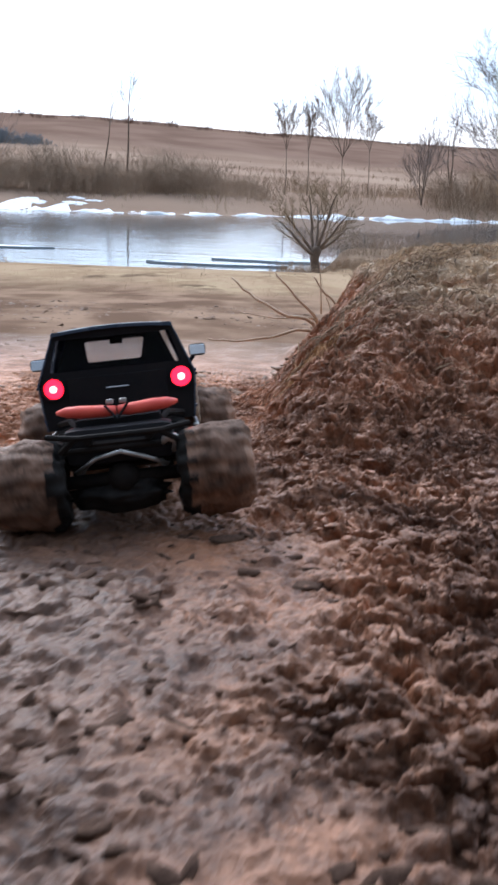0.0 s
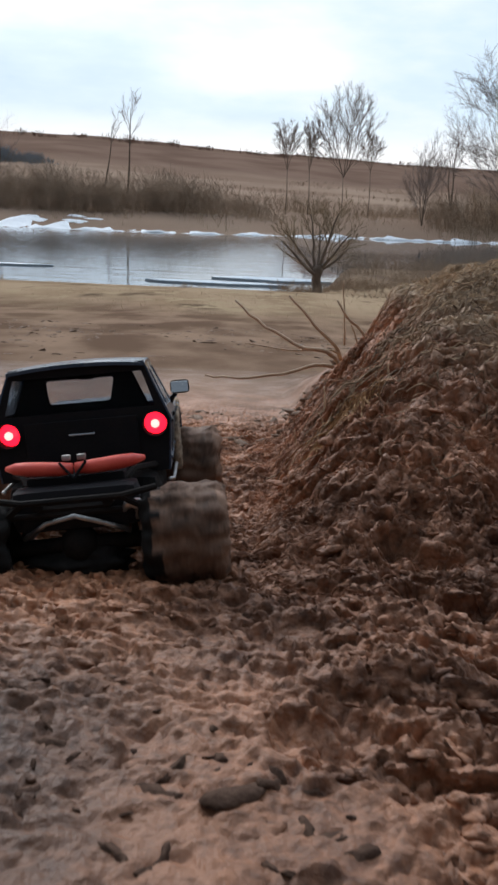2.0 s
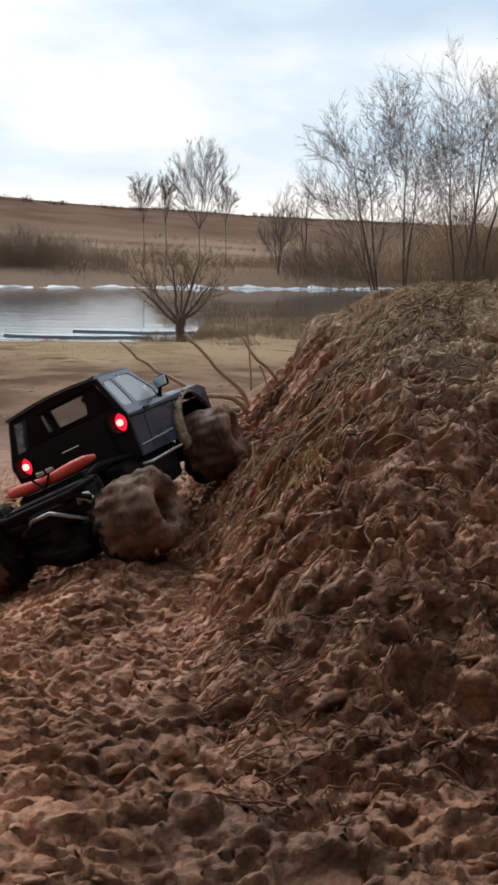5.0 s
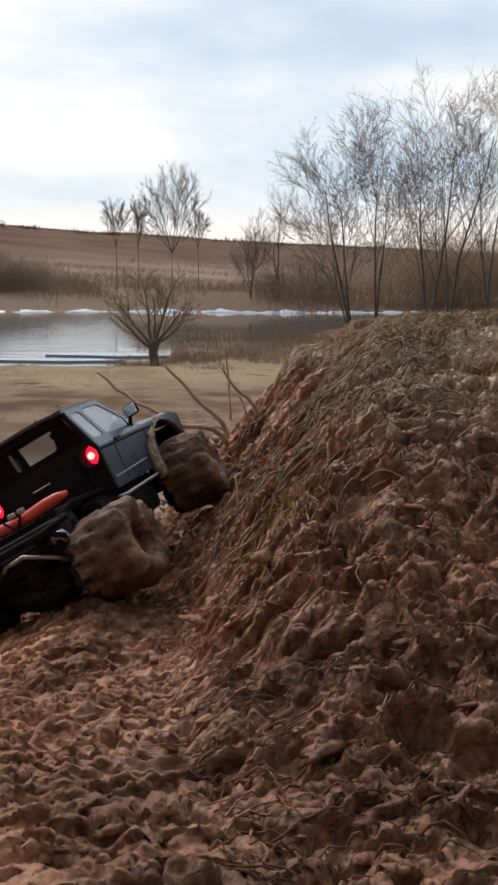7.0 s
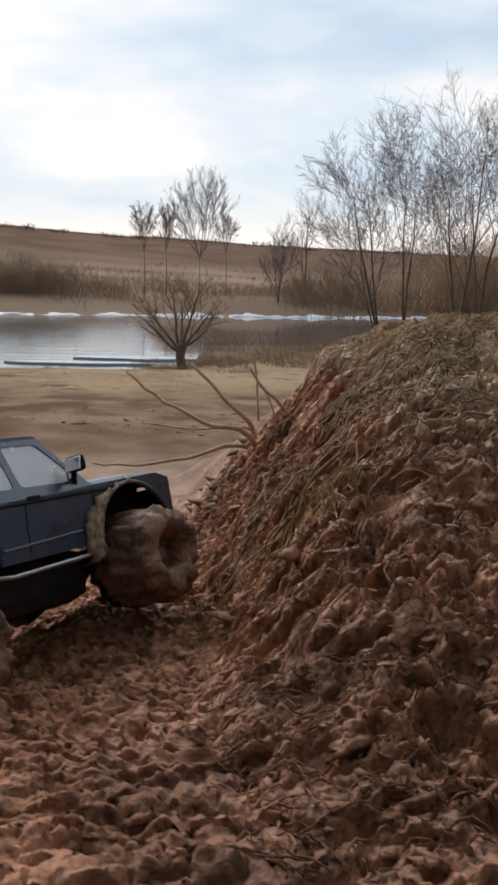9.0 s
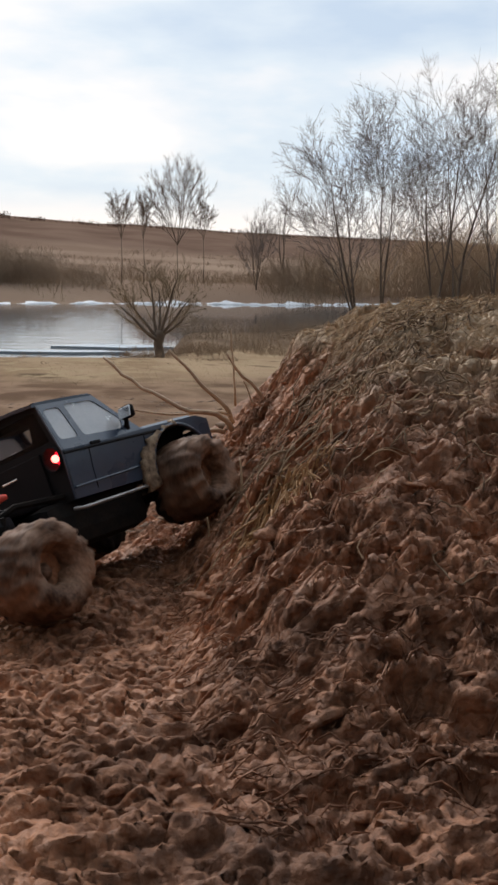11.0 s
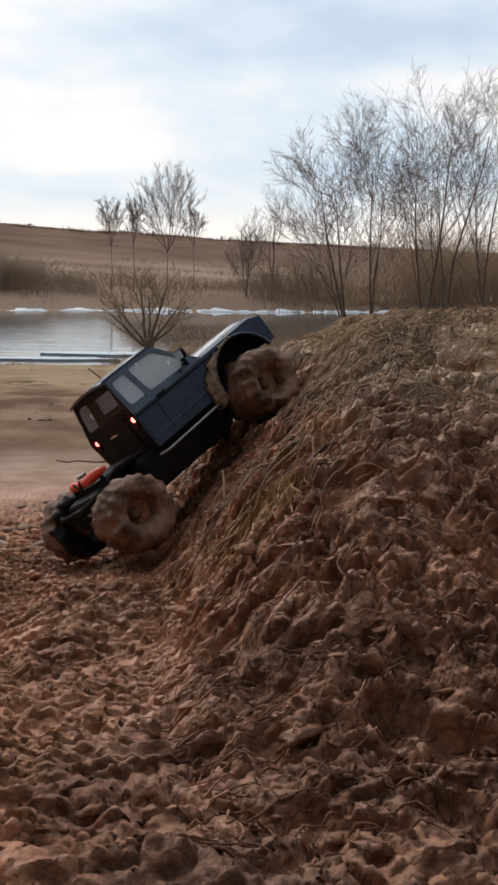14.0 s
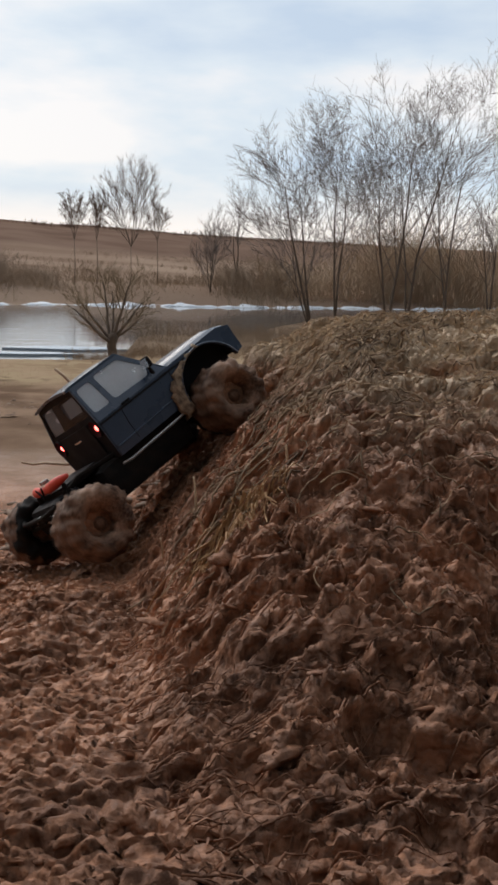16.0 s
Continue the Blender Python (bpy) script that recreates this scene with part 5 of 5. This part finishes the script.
def straw_mat():
    """Straw and root fibres raked down the heap, thickest along its top."""
    rng = random.Random(12)
    spots = []
    while len(spots) < 2500:
        x, y = rng.uniform(0.10, 1.05), rng.uniform(1.75, 2.85)
        top = float(mound(np.float64(x), np.float64(y)))
        if top < 0.16 or rng.random() > 0.02 + 3.2 * max(0, top - 0.22):
            continue
        spots.append((x, y))
    while len(spots) < 4400:
        spots.append((rng.uniform(0.36, 1.05), rng.gauss(2.66, 0.09)))
    n = 6
    lines, xs, ys = [], [], []
    for x, y in spots:
        head = 0.15 + rng.gauss(0, 0.45) if rng.random() < 0.72 else rng.uniform(0, math.pi)
        ln = rng.uniform(0.02, 0.085)
        bend = rng.gauss(0, 0.4)
        px, py = x, y
        for k in range(n):
            xs.append(px), ys.append(py)
            px += math.cos(head + bend * k / n) * ln / n
            py += math.sin(head + bend * k / n) * ln / n
        lines.append((rng.uniform(0.0006, 0.0014), rng.uniform(-0.002, 0.006), rng.random()))
    zs = land(np.array(xs), np.array(ys), False) + 0.35 * (land(np.array(xs), np.array(ys)) - land(np.array(xs), np.array(ys), False)) + 0.003
    full = land(np.array(xs), np.array(ys))
    xs, ys = lean(np.array(xs), np.array(ys), full)
    paths = []
    for i, (r, lift, q) in enumerate(lines):
        path = []
        for k in range(n):
            j = i * n + k
            z = max(zs[j], full[j]) + 0.003 + lift * (k / n if q < 0.6 else math.sin(k / n * 3.14))
            path.append(((xs[j], ys[j], z), r * (1 - 0.5 * k / n)))
        paths.append(path)
    verts, faces = twisted(paths)
    return tagged(mesh_ob("straw_litter", verts, faces, STRAW), "pale straw and dead stalks lying over the mud heap", "straw", kind="stuff")


straw_mat()


def raked_stems():
    """Long muddy stems and roots that hang over the brow and down the near edge of the heap."""
    g = np.random.default_rng(47)
    m, n = 950, 8
    along = g.random(m) ** 0.7
    x = 0.17 + 0.36 * along + g.normal(0, 0.045, m) + 0.10 * g.random(m) * along
    y = 2.08 + 0.55 * along + g.normal(0, 0.05, m)
    wide = g.random(m) < 0.62
    x, y = np.where(wide, g.uniform(0.16, 0.95, m), x), np.where(wide, 1.72 + 0.96 * g.random(m) ** 0.8, y)
    head = np.where(wide, g.normal(0.2, 0.7, m), math.pi + 0.85 + g.normal(0, 0.42, m))
    ln, bend = np.where(wide, 0.55, 1.0) * g.uniform(0.03, 0.13, m), g.normal(0, 1.0, m)
    t = np.linspace(0, 1, n)
    a = head[:, None] + bend[:, None] * (t - 0.5) + np.cumsum(g.normal(0, 0.16, (m, n)), 1)
    px = x[:, None] + np.cumsum(np.cos(a), 1) * ln[:, None] / n
    py = y[:, None] + np.cumsum(np.sin(a), 1) * ln[:, None] / n
    soft = land(px, py, False)
    pz = np.maximum(land(px, py), soft + 0.004) + 0.002 + g.uniform(0, 0.010, m)[:, None] * np.sin(t * 3.14)
    r = np.where(wide, 0.75, 1.0)[:, None] * g.uniform(0.0007, 0.0019, m)[:, None] * (1 - 0.55 * t)
    px, py = lean(px, py, land(px, py))
    verts, faces = twisted([[((px[i, q], py[i, q], pz[i, q]), r[i, q]) for q in range(n)] for i in range(m)], 4)
    return tagged(mesh_ob("raked_stems", verts, faces, STEM, True), "long muddy stems and roots hanging over the heap", "roots", kind="stuff")


raked_stems()


def mud_strands():
    """Mud-coated roots and stems that mat the churned mud together."""
    g = np.random.default_rng(91)
    m = 7600
    x, y = g.uniform(0.02, 0.98, m), g.uniform(1.5, 2.9, m)
    k = (g.random(m) < 1 - slick_mud(x, y)) & (x > -0.28 * (y + 0.2)) & (x < 0.5 * (y - 0.4) + 0.15)
    x, y = x[k], y[k]
    m = len(x)
    head = np.where(g.random(m) < 0.7, 0.15 + g.normal(0, 0.5, m), g.uniform(0, math.tau, m))
    ln, bend = g.uniform(0.010, 0.042, m), g.normal(0, 0.7, m)
    n = 5
    t = np.linspace(0, 1, n)
    a = head[:, None] + bend[:, None] * (t - 0.5)
    px, py = x[:, None] + np.cos(a) * ln[:, None] * t, y[:, None] + np.sin(a) * ln[:, None] * t
    pz = land(px, py)
    px, py = lean(px, py, pz)
    pz = pz + 0.0008 + g.uniform(0, 0.006, m)[:, None] * np.sin(t * 3.14)
    r = g.uniform(0.0005, 0.0014, m)[:, None] * (1 - 0.6 * t)
    verts, faces = twisted([[((px[i, q], py[i, q], pz[i, q]), r[i, q]) for q in range(n)] for i in range(m)])
    return tagged(mesh_ob("mud_strands", verts, faces, CLOD, True), "matted muddy roots and stems through the churned mud", "roots", kind="stuff")


mud_strands()


def stalk(pts, r, label, material=None, name="stick", group=""):
    bm = bmesh.new()
    pts = [Vector(p) for p in pts]
    fine = []
    for a, b in zip(pts, pts[1:]):
        for k in range(4):
            p = a.lerp(b, k / 4)
            fine.append(p + Vector((noise.noise(p * 30), noise.noise(p * 30 + Vector((5, 0, 0))), noise.noise(p * 30 + Vector((0, 9, 0))))) * r * 0.9)
    fine.append(pts[-1])
    n = len(fine) - 1
    tube(bm, fine, [r * (1.0 - 0.55 * k / n) for k in range(n + 1)], 7)
    me = bpy.data.meshes.new(name)
    bm.to_mesh(me)
    bm.free()
    me.materials.append(material or STICK)
    me.polygons.foreach_set("use_smooth", [True] * len(me.polygons))
    return tagged(new(name, me), label, "stick", group)


BRANCHES = "sticks poking from the heap"
stalk([(0.24, 2.90, 0.090), (0.20, 2.88, 0.122), (0.149, 2.87, 0.128), (0.054, 2.90, 0.172), (-0.018, 2.92, 0.229)], 0.0062, "long peeled stick poking out of the heap", group=BRANCHES)
stalk([(0.24, 2.92, 0.10), (0.222, 2.91, 0.131), (0.17, 2.90, 0.181), (0.108, 2.90, 0.247)], 0.0060, "straight peeled stick leaning over the field", group=BRANCHES)
stalk([(0.32, 2.90, 0.12), (0.307, 2.89, 0.143), (0.254, 2.88, 0.199), (0.219, 2.88, 0.243)], 0.0052, "short pale stick leaning from the heap", group=BRANCHES)
stalk([(0.22, 2.90, 0.085), (0.178, 2.88, 0.091), (0.099, 2.87, 0.065), (0.0, 2.88, 0.049), (-0.082, 2.90, 0.051)], 0.0050, "low stick lying out over the mud", group=BRANCHES)
stalk([(0.23, 2.91, 0.115), (0.211, 2.90, 0.123), (0.11, 2.90, 0.117), (0.01, 2.91, 0.130)], 0.0032, "thin level twig over the field", group=BRANCHES)
stalk([(0.25, 2.95, 0.13), (0.241, 2.95, 0.243), (0.238, 2.95, 0.285)], 0.0026, "upright broken twig behind the heap", group=BRANCHES)
stalk([(0.31, 2.90, 0.115), (0.296, 2.89, 0.132), (0.272, 2.88, 0.148), (0.254, 2.88, 0.188)], 0.0034, "bent pale twig in the mud", group=BRANCHES)


def clod_shapes(count, level, seed, slim):
    """Jagged lump prototypes: unit balls broken up by noise."""
    rng = random.Random(seed)
    bm = bmesh.new()
    bmesh.ops.create_icosphere(bm, subdivisions=level, radius=1)
    bm.verts.index_update()
    unit = [v.co.copy() for v in bm.verts]
    tri = np.array([[v.index for v in f.verts] for f in bm.faces])
    bm.free()
    out = []
    for _ in range(count):
        off = Vector((rng.uniform(0, 99), rng.uniform(0, 99), rng.uniform(0, 99)))
        long = Vector((rng.uniform(1.1, slim), rng.uniform(0.6, 1.0), rng.uniform(0.28, 0.5)))
        pts = []
        for u in unit:
            k = 1 + 0.65 * noise.noise(u * 1.2 + off) + 0.95 * (0.3 - abs(noise.noise(u * 2.6 + off))) + 0.30 * noise.noise(u * 5.5 + off) + 0.14 * noise.noise(u * 11 + off)
            pts.append((u.x * long.x * k, u.y * long.y * k, u.z * long.z * k))
        out.append(np.array(pts))
    return out, tri


def turns(g, m, lay):
    """Random turns: any heading, tipped by about lay radians."""
    a, b, c = np.where(g.random(m) < 0.6, 0.15 + g.normal(0, 0.5, m), g.uniform(0, math.tau, m)), g.normal(0, lay, m), g.normal(0, lay * 0.7, m)
    ca, sa, cb, sb, cc, sc = np.cos(a), np.sin(a), np.cos(b), np.sin(b), np.cos(c), np.sin(c)
    rz = np.zeros((m, 3, 3))
    rz[:, 0, 0], rz[:, 0, 1], rz[:, 1, 0], rz[:, 1, 1], rz[:, 2, 2] = ca, -sa, sa, ca, 1
    rx = np.zeros((m, 3, 3))
    rx[:, 0, 0], rx[:, 1, 1], rx[:, 1, 2], rx[:, 2, 1], rx[:, 2, 2] = 1, cb, -sb, sb, cb
    ry = np.zeros((m, 3, 3))
    ry[:, 1, 1], ry[:, 0, 0], ry[:, 0, 2], ry[:, 2, 0], ry[:, 2, 2] = 1, cc, sc, -sc, cc
    return rz @ rx @ ry


def scatter_clods(name, label, x, y, size, level, seed, smooth, sink=0.15, lay=0.5, material=None, slim=2.1):
    g = np.random.default_rng(seed)
    shapes, tri = clod_shapes(16, level, seed, slim)
    m = len(x)
    z = land(x, y)
    x, y = lean(x, y, z)
    r = turns(g, m, lay)
    pick = g.integers(0, len(shapes), m)
    pts = np.stack(shapes)[pick] * size[:, None, None]
    pts = np.einsum("mij,mvj->mvi", r, pts)
    pts += np.stack([x, y, z - sink * size], -1)[:, None, :]
    nv = pts.shape[1]
    faces = (tri[None] + (np.arange(m) * nv)[:, None, None]).reshape(-1, 3)
    me = bpy.data.meshes.new(name)
    me.vertices.add(m * nv)
    me.vertices.foreach_set("co", pts.ravel())
    me.loops.add(faces.size)
    me.loops.foreach_set("vertex_index", faces.ravel())
    me.polygons.add(len(faces))
    me.polygons.foreach_set("loop_start", np.arange(0, faces.size, 3))
    me.polygons.foreach_set("loop_total", np.full(len(faces), 3))
    me.polygons.foreach_set("use_smooth", np.full(len(faces), smooth))
    me.update(calc_edges=True)
    me.materials.append(material or CLOD)
    return tagged(new(name, me), label, "clods", kind="stuff")


def spots(g, m, keep):
    x, y = g.uniform(-0.58, 0.98, m), g.uniform(0.32, 3.0, m)
    k = (g.random(m) < keep(x, y)) & (x > -0.28 * (y + 0.2) - 0.03) & (x < 0.5 * (y - 0.4) + 0.15)
    return x[k], y[k]


def thick_mud(x, y):
    """How thickly clods lie: few on the slick path, dense everywhere else."""
    slick = slick_mud(x, y)
    ahead = step(2.6, 3.0, y) * step(0.15, 0.0, x)
    return (1 - 0.97 * slick) * (1 - 0.7 * ahead)


g = np.random.default_rng(18)
y = 2.7 + 6.5 * g.random(2600) ** 1.6
x = g.uniform(-0.40, 0.12, 2600) * (y - 0.6)
k = (g.random(2600) < step(-0.15, 0.2, value_noise(x, y, 1.6, 37) + 0.1)) & (land(x, y, False) < 0.06)
x, y = x[k], y[k]
scatter_clods("field_clods", "low wet clods strewn over the field beyond the heap", x, y, (0.006 + 0.012 * g.random(len(x)) ** 2) * (0.6 + 0.16 * y), 1, 86, True, 0.35, 0.25, FIELD_CLOD, 2.0)
g = np.random.default_rng(8)
x, y = spots(g, 5000, thick_mud)
scatter_clods("mud_crumbs", "wet crumbs covering the churned mud", x, y, 0.0026 + 0.0034 * g.random(len(x)), 1, 81, True, 0.55, 0.3, None, 2.4)
x, y = spots(g, 4200, lambda x, y: thick_mud(x, y) * (0.35 + 0.65 * step(0.0, 0.16, x)) * (1 - 0.6 * step(1.2, 1.6, y)))
scatter_clods("mud_curls", "torn wet curls of mud lying over one another", x, y, 0.0034 + 0.0046 * g.random(len(x)) ** 1.8, 2, 83, True, 0.50, 0.3, None, 2.6)
x, y = spots(g, 6500, lambda x, y: thick_mud(x, y) * (0.05 + 0.57 * step(-0.02, 0.12, x) + 0.38 * step(0.0, 0.15, x) * step(1.9, 1.5, y)) * step(-0.12, 0.22, value_noise(x, y, 7, 29) + 0.08) * (1 - 0.85 * step(1.25, 1.6, y)))
scatter_clods("mud_clods", "broken wet clods lying on the churned mud", x, y, 0.0045 + 0.0065 * g.random(len(x)) ** 2.6, 2, 82, True, 0.55, 0.35, None, 2.0)
x, y = g.uniform(-0.40, 0.25, 620), g.uniform(0.34, 1.5, 620)
x, y = (q[slick_mud(x, y) > 0.5] for q in (x, y))
scatter_clods("dark_clods", "small soaked dark clods strewn over the slick mud", x, y, 0.0030 + 0.0100 * g.random(len(x)) ** 2.6, 2, 85, True, 0.30, 0.5, WET_CLOD, 1.9)


def root_tuft():
    """Golden roots hanging down the heap's foot."""
    g = np.random.default_rng(64)
    m = 130
    x0, y0 = 0.176 + g.normal(0, 0.020, m), 2.065 + g.normal(0, 0.018, m)
    head = 1.0 + math.pi + g.normal(0, 0.42, m)
    ln = g.uniform(0.03, 0.085, m)
    paths = []
    for k in range(m):
        t = np.linspace(0, 1, 5)
        px, py = x0[k] + np.cos(head[k]) * ln[k] * t, y0[k] + np.sin(head[k]) * ln[k] * t
        pz = land(px, py)
        px, py = lean(px, py, pz)
        pz = pz + 0.006 + 0.010 * np.sin(t * 3.1) * g.random()
        paths.append([((a, b, c), 0.0014 * (1 - 0.6 * q)) for a, b, c, q in zip(px, py, pz, t)])
    verts, faces = twisted(paths)
    return tagged(mesh_ob("root_tuft", verts, faces, ROOT), "tuft of golden-brown roots hanging down the heap", "roots", kind="stuff")


root_tuft()
STALKS = "pale stalks stuck in the heap"
for x, y, dx, dy, dz, r, label in [(0.139, 2.088, -0.012, -0.004, 0.030, 0.0018, "short bent straw standing in the mud"), (0.150, 2.095, 0.010, 0.0, 0.034, 0.0016, "pale straw leaning in the mud"),
                                   (0.10, 2.17, -0.004, 0.0, 0.03, 0.0018, "curved straw at the foot of the heap"), (0.232, 2.083, -0.003, 0.0, 0.032, 0.0022, "upright pale stub of reed"),
                                   (0.150, 2.22, -0.005, 0.01, 0.045, 0.0022, "bent pale reed stub"), (0.42, 2.58, 0.03, -0.05, 0.01, 0.0020, "straw bent over the brow"),
                                   (0.40, 2.60, 0.01, -0.06, 0.0, 0.0022, "straw hanging down the brow"), (0.45, 2.57, -0.02, -0.07, -0.005, 0.0018, "long straw hanging down the brow"),
                                   (0.47, 2.30, -0.05, -0.06, 0.01, 0.0022, "broken reed lying down the slope"), (0.55, 2.34, -0.04, -0.08, 0.015, 0.0020, "pale reed lying on the slope"),
                                   (0.385, 2.15, 0.02, 0.03, 0.02, 0.0024, "pale split reed standing out of the mud"), (0.39, 2.66, -0.012, 0.0, 0.018, 0.0030, "dark splinter on the brow")]:
    z = on_land(x, y)
    stalk([(x, y, z - 0.004), (x + dx * 0.5, y + dy * 0.5, max(z + dz * 0.6, on_land(x + dx * 0.5, y + dy * 0.5) + 0.005)),
           (x + dx, y + dy, max(z + dz, on_land(x + dx, y + dy) + 0.004))], r, label, STRAW, "straw_stalk", STALKS)
def thrown_lumps():
    """Lumps of wet mud that the spinning rear wheels fling back over the path: (ob, start, end, height, seconds, time in the air)."""
    rng = random.Random(77)
    shapes, tri = clod_shapes(5, 2, 91, 1.7)
    out = []
    for k in range(16):
        t0 = 0.15 + 0.31 * k
        wx, wy = (float(np.interp(t0, [r[0] for r in TRUCK], [r[c] for r in TRUCK])) for c in (1, 2))
        side = 1 if k % 4 else -1
        a = (wx + side * rng.uniform(0.10, 0.15), wy - rng.uniform(0.09, 0.13))
        b = (a[0] + side * rng.uniform(0.0, 0.07), a[1] - rng.uniform(0.04, 0.20))
        size = rng.uniform(0.0022, 0.0042)
        ob = mesh_ob("mud_lump", shapes[k % 5] * size, tri.tolist(), CLOD, True)
        tagged(ob, "lump of wet mud flung up by a wheel", "mud", "mud flung by the wheels")
        out.append((ob, (*a, on_land(*a) - 0.002), (*b, on_land(*b) - 0.002), rng.uniform(0.02, 0.10), t0, rng.uniform(0.25, 0.42)))
    return out


TRUCK = [
    (0.0, -0.138, 1.307, 0.229, -9.4, -7.2, 6.0),
    (0.5, -0.133, 1.414, 0.219, -8.8, -6.9, 6.7),
    (1.0, -0.143, 1.506, 0.206, -7.2, -2.5, 8.6),
    (1.5, -0.165, 1.547, 0.207, -7.1, -3.1, 8.9),
    (2.0, -0.173, 1.681, 0.187, -6.5, -7.0, 3.3),
    (2.5, -0.169, 1.766, 0.179, -5.6, -11.7, -2.6),
    (3.0, -0.160, 1.896, 0.173, -8.6, -12.3, -8.3),
    (3.5, -0.145, 2.015, 0.159, -7.6, -14.7, -15.0),
    (4.0, -0.142, 2.100, 0.153, -4.9, -21.8, -19.3),
    (4.5, -0.114, 2.220, 0.136, -0.6, -23.5, -23.3),
    (5.0, -0.097, 2.329, 0.129, 2.2, -26.8, -27.8),
    (5.2, -0.094, 2.322, 0.133, 4.4, -28.0, -27.9),
    (7.5, -0.121, 2.281, 0.130, 1.3, -31.8, -27.7),
    (8.0, -0.149, 2.205, 0.142, -1.4, -23.0, -39.7),
    (8.5, -0.201, 2.135, 0.147, -1.2, -20.6, -44.8),
    (9.0, -0.243, 1.992, 0.140, -2.0, -19.4, -39.5),
    (9.2, -0.232, 2.010, 0.137, -2.7, -20.0, -39.3),
    (11.3, -0.132, 2.232, 0.134, 5.7, -26.3, -46.7),
    (11.5, -0.116, 2.260, 0.134, 8.9, -27.6, -47.5),
    (12.0, -0.074, 2.352, 0.135, 17.1, -29.3, -50.8),
    (12.5, -0.040, 2.426, 0.137, 19.6, -34.7, -51.8),
    (13.0, -0.021, 2.462, 0.145, 27.4, -29.8, -62.2),
    (13.5, -0.005, 2.477, 0.150, 32.1, -24.7, -68.3),
    (14.0, 0.008, 2.487, 0.159, 34.1, -20.9, -71.8),
    (14.5, 0.005, 2.489, 0.153, 33.5, -20.8, -72.6),
    (15.0, 0.003, 2.495, 0.155, 33.9, -19.6, -73.1),
    (15.5, 0.002, 2.501, 0.153, 33.5, -19.7, -73.2),
    (16.0, 0.003, 2.511, 0.152, 33.4, -19.6, -73.1),
]


THROWN = thrown_lumps()


def motions():
    """The truck drives up to the heap, rocks back and climbs it; its wheels roll with it."""
    walk(TRUCK_OB, [(t, pose(x, y, z, rx, ry, rz)) for t, x, y, z, rx, ry, rz in TRUCK])
    ts = [k * 0.1 for k in range(161)]
    slip = np.interp(ts, [0, 1.5, 3, 5, 7.3, 7.6, 9, 9.6, 11.3, 13, 16], [7, 6, 4, 4, 2, 0, 0, 2, 4, 5, 5])
    px = np.interp(ts, [r[0] for r in TRUCK], [r[1] for r in TRUCK])
    py = np.interp(ts, [r[0] for r in TRUCK], [r[2] for r in TRUCK])
    head = np.interp(ts, [r[0] for r in TRUCK], [r[6] for r in TRUCK])
    steer = np.interp(ts, [0, 4, 5.2, 7.3, 7.7, 8.1, 8.4, 8.6, 8.9, 9.2, 11.3, 16], [0, 0, 12, 12, 26, 20, 26, 26, 4, 0, 4, 0])
    roll, turns = 0.0, []
    for k in range(len(ts)):
        if k:
            h = radians(head[k])
            roll += slip[k] * 0.1 + ((px[k] - px[k - 1]) * -math.sin(h) + (py[k] - py[k - 1]) * math.cos(h)) / WHEEL_R
        turns.append(math.degrees(-roll))
    for ob, a, b, high, t0, air in THROWN:
        rows = [(0.0, pose(*a))] if t0 > 0.12 else []
        for k in range(5):
            q = k / 4
            x, y, z = (u + (v - u) * q for u, v in zip(a, b))
            rows.append((t0 + air * q, pose(x, y, z + 4 * high * q * (1 - q), 70 * q, 50 * q, 0)))
        walk(ob, rows + [(16.0, pose(*b, 70, 50, 0))])
    # each axle swings in the body as the ground under its two wheels rises and falls
    swing = {("rear", 1): [(0, 0.0), (2.5, 0.003), (4, 0.0), (5, -0.009), (7.5, -0.006), (8.2, 0.0), (9, 0.0), (11.3, -0.010), (12, -0.014), (12.5, -0.010), (13.4, 0.004), (14, 0.010), (16, 0.010)],
             ("rear", -1): [(0, 0.0), (3, 0.004), (5, 0.025), (8, 0.020), (9, 0.015), (11.3, 0.030), (12.5, 0.050), (14, 0.030), (16, 0.030)],
             ("front", 1): [(0, 0.0), (5, -0.004), (7.5, -0.006), (8, -0.006), (8.5, -0.008), (9, -0.002), (11.5, 0.008), (12, 0.006), (12.5, 0.0), (14, -0.003), (16, -0.006)],
             ("front", -1): [(0, 0.0), (5, 0.0), (9, 0.005), (12, 0.0), (16, 0.0)]}
    lift = {k: np.interp(ts, [r[0] for r in v], [r[1] for r in v]) for k, v in swing.items()}
    for w, s, ay, az, nm in WHEELS:
        turned = steer if nm == "front" else steer * 0
        walk(w, [(t, pose(s * 0.112, ay, az + dz, a, 0, b)) for t, a, dz, b in zip(ts, turns, lift[nm, s], turned)])
    for ax, nm, (ay, az) in zip(AXLES, ("rear", "front"), (AXLE_R, AXLE_F)):
        rows = []
        for t, a, b in zip(ts, lift[nm, 1], lift[nm, -1]):
            tip = math.degrees(math.atan2(b - a, 0.204))
            rows.append((t, pose(0, ay, az + (a + b) / 2, 0, tip, 0) @ pose(0, -ay, -az)))
        walk(ax, rows)


motions()
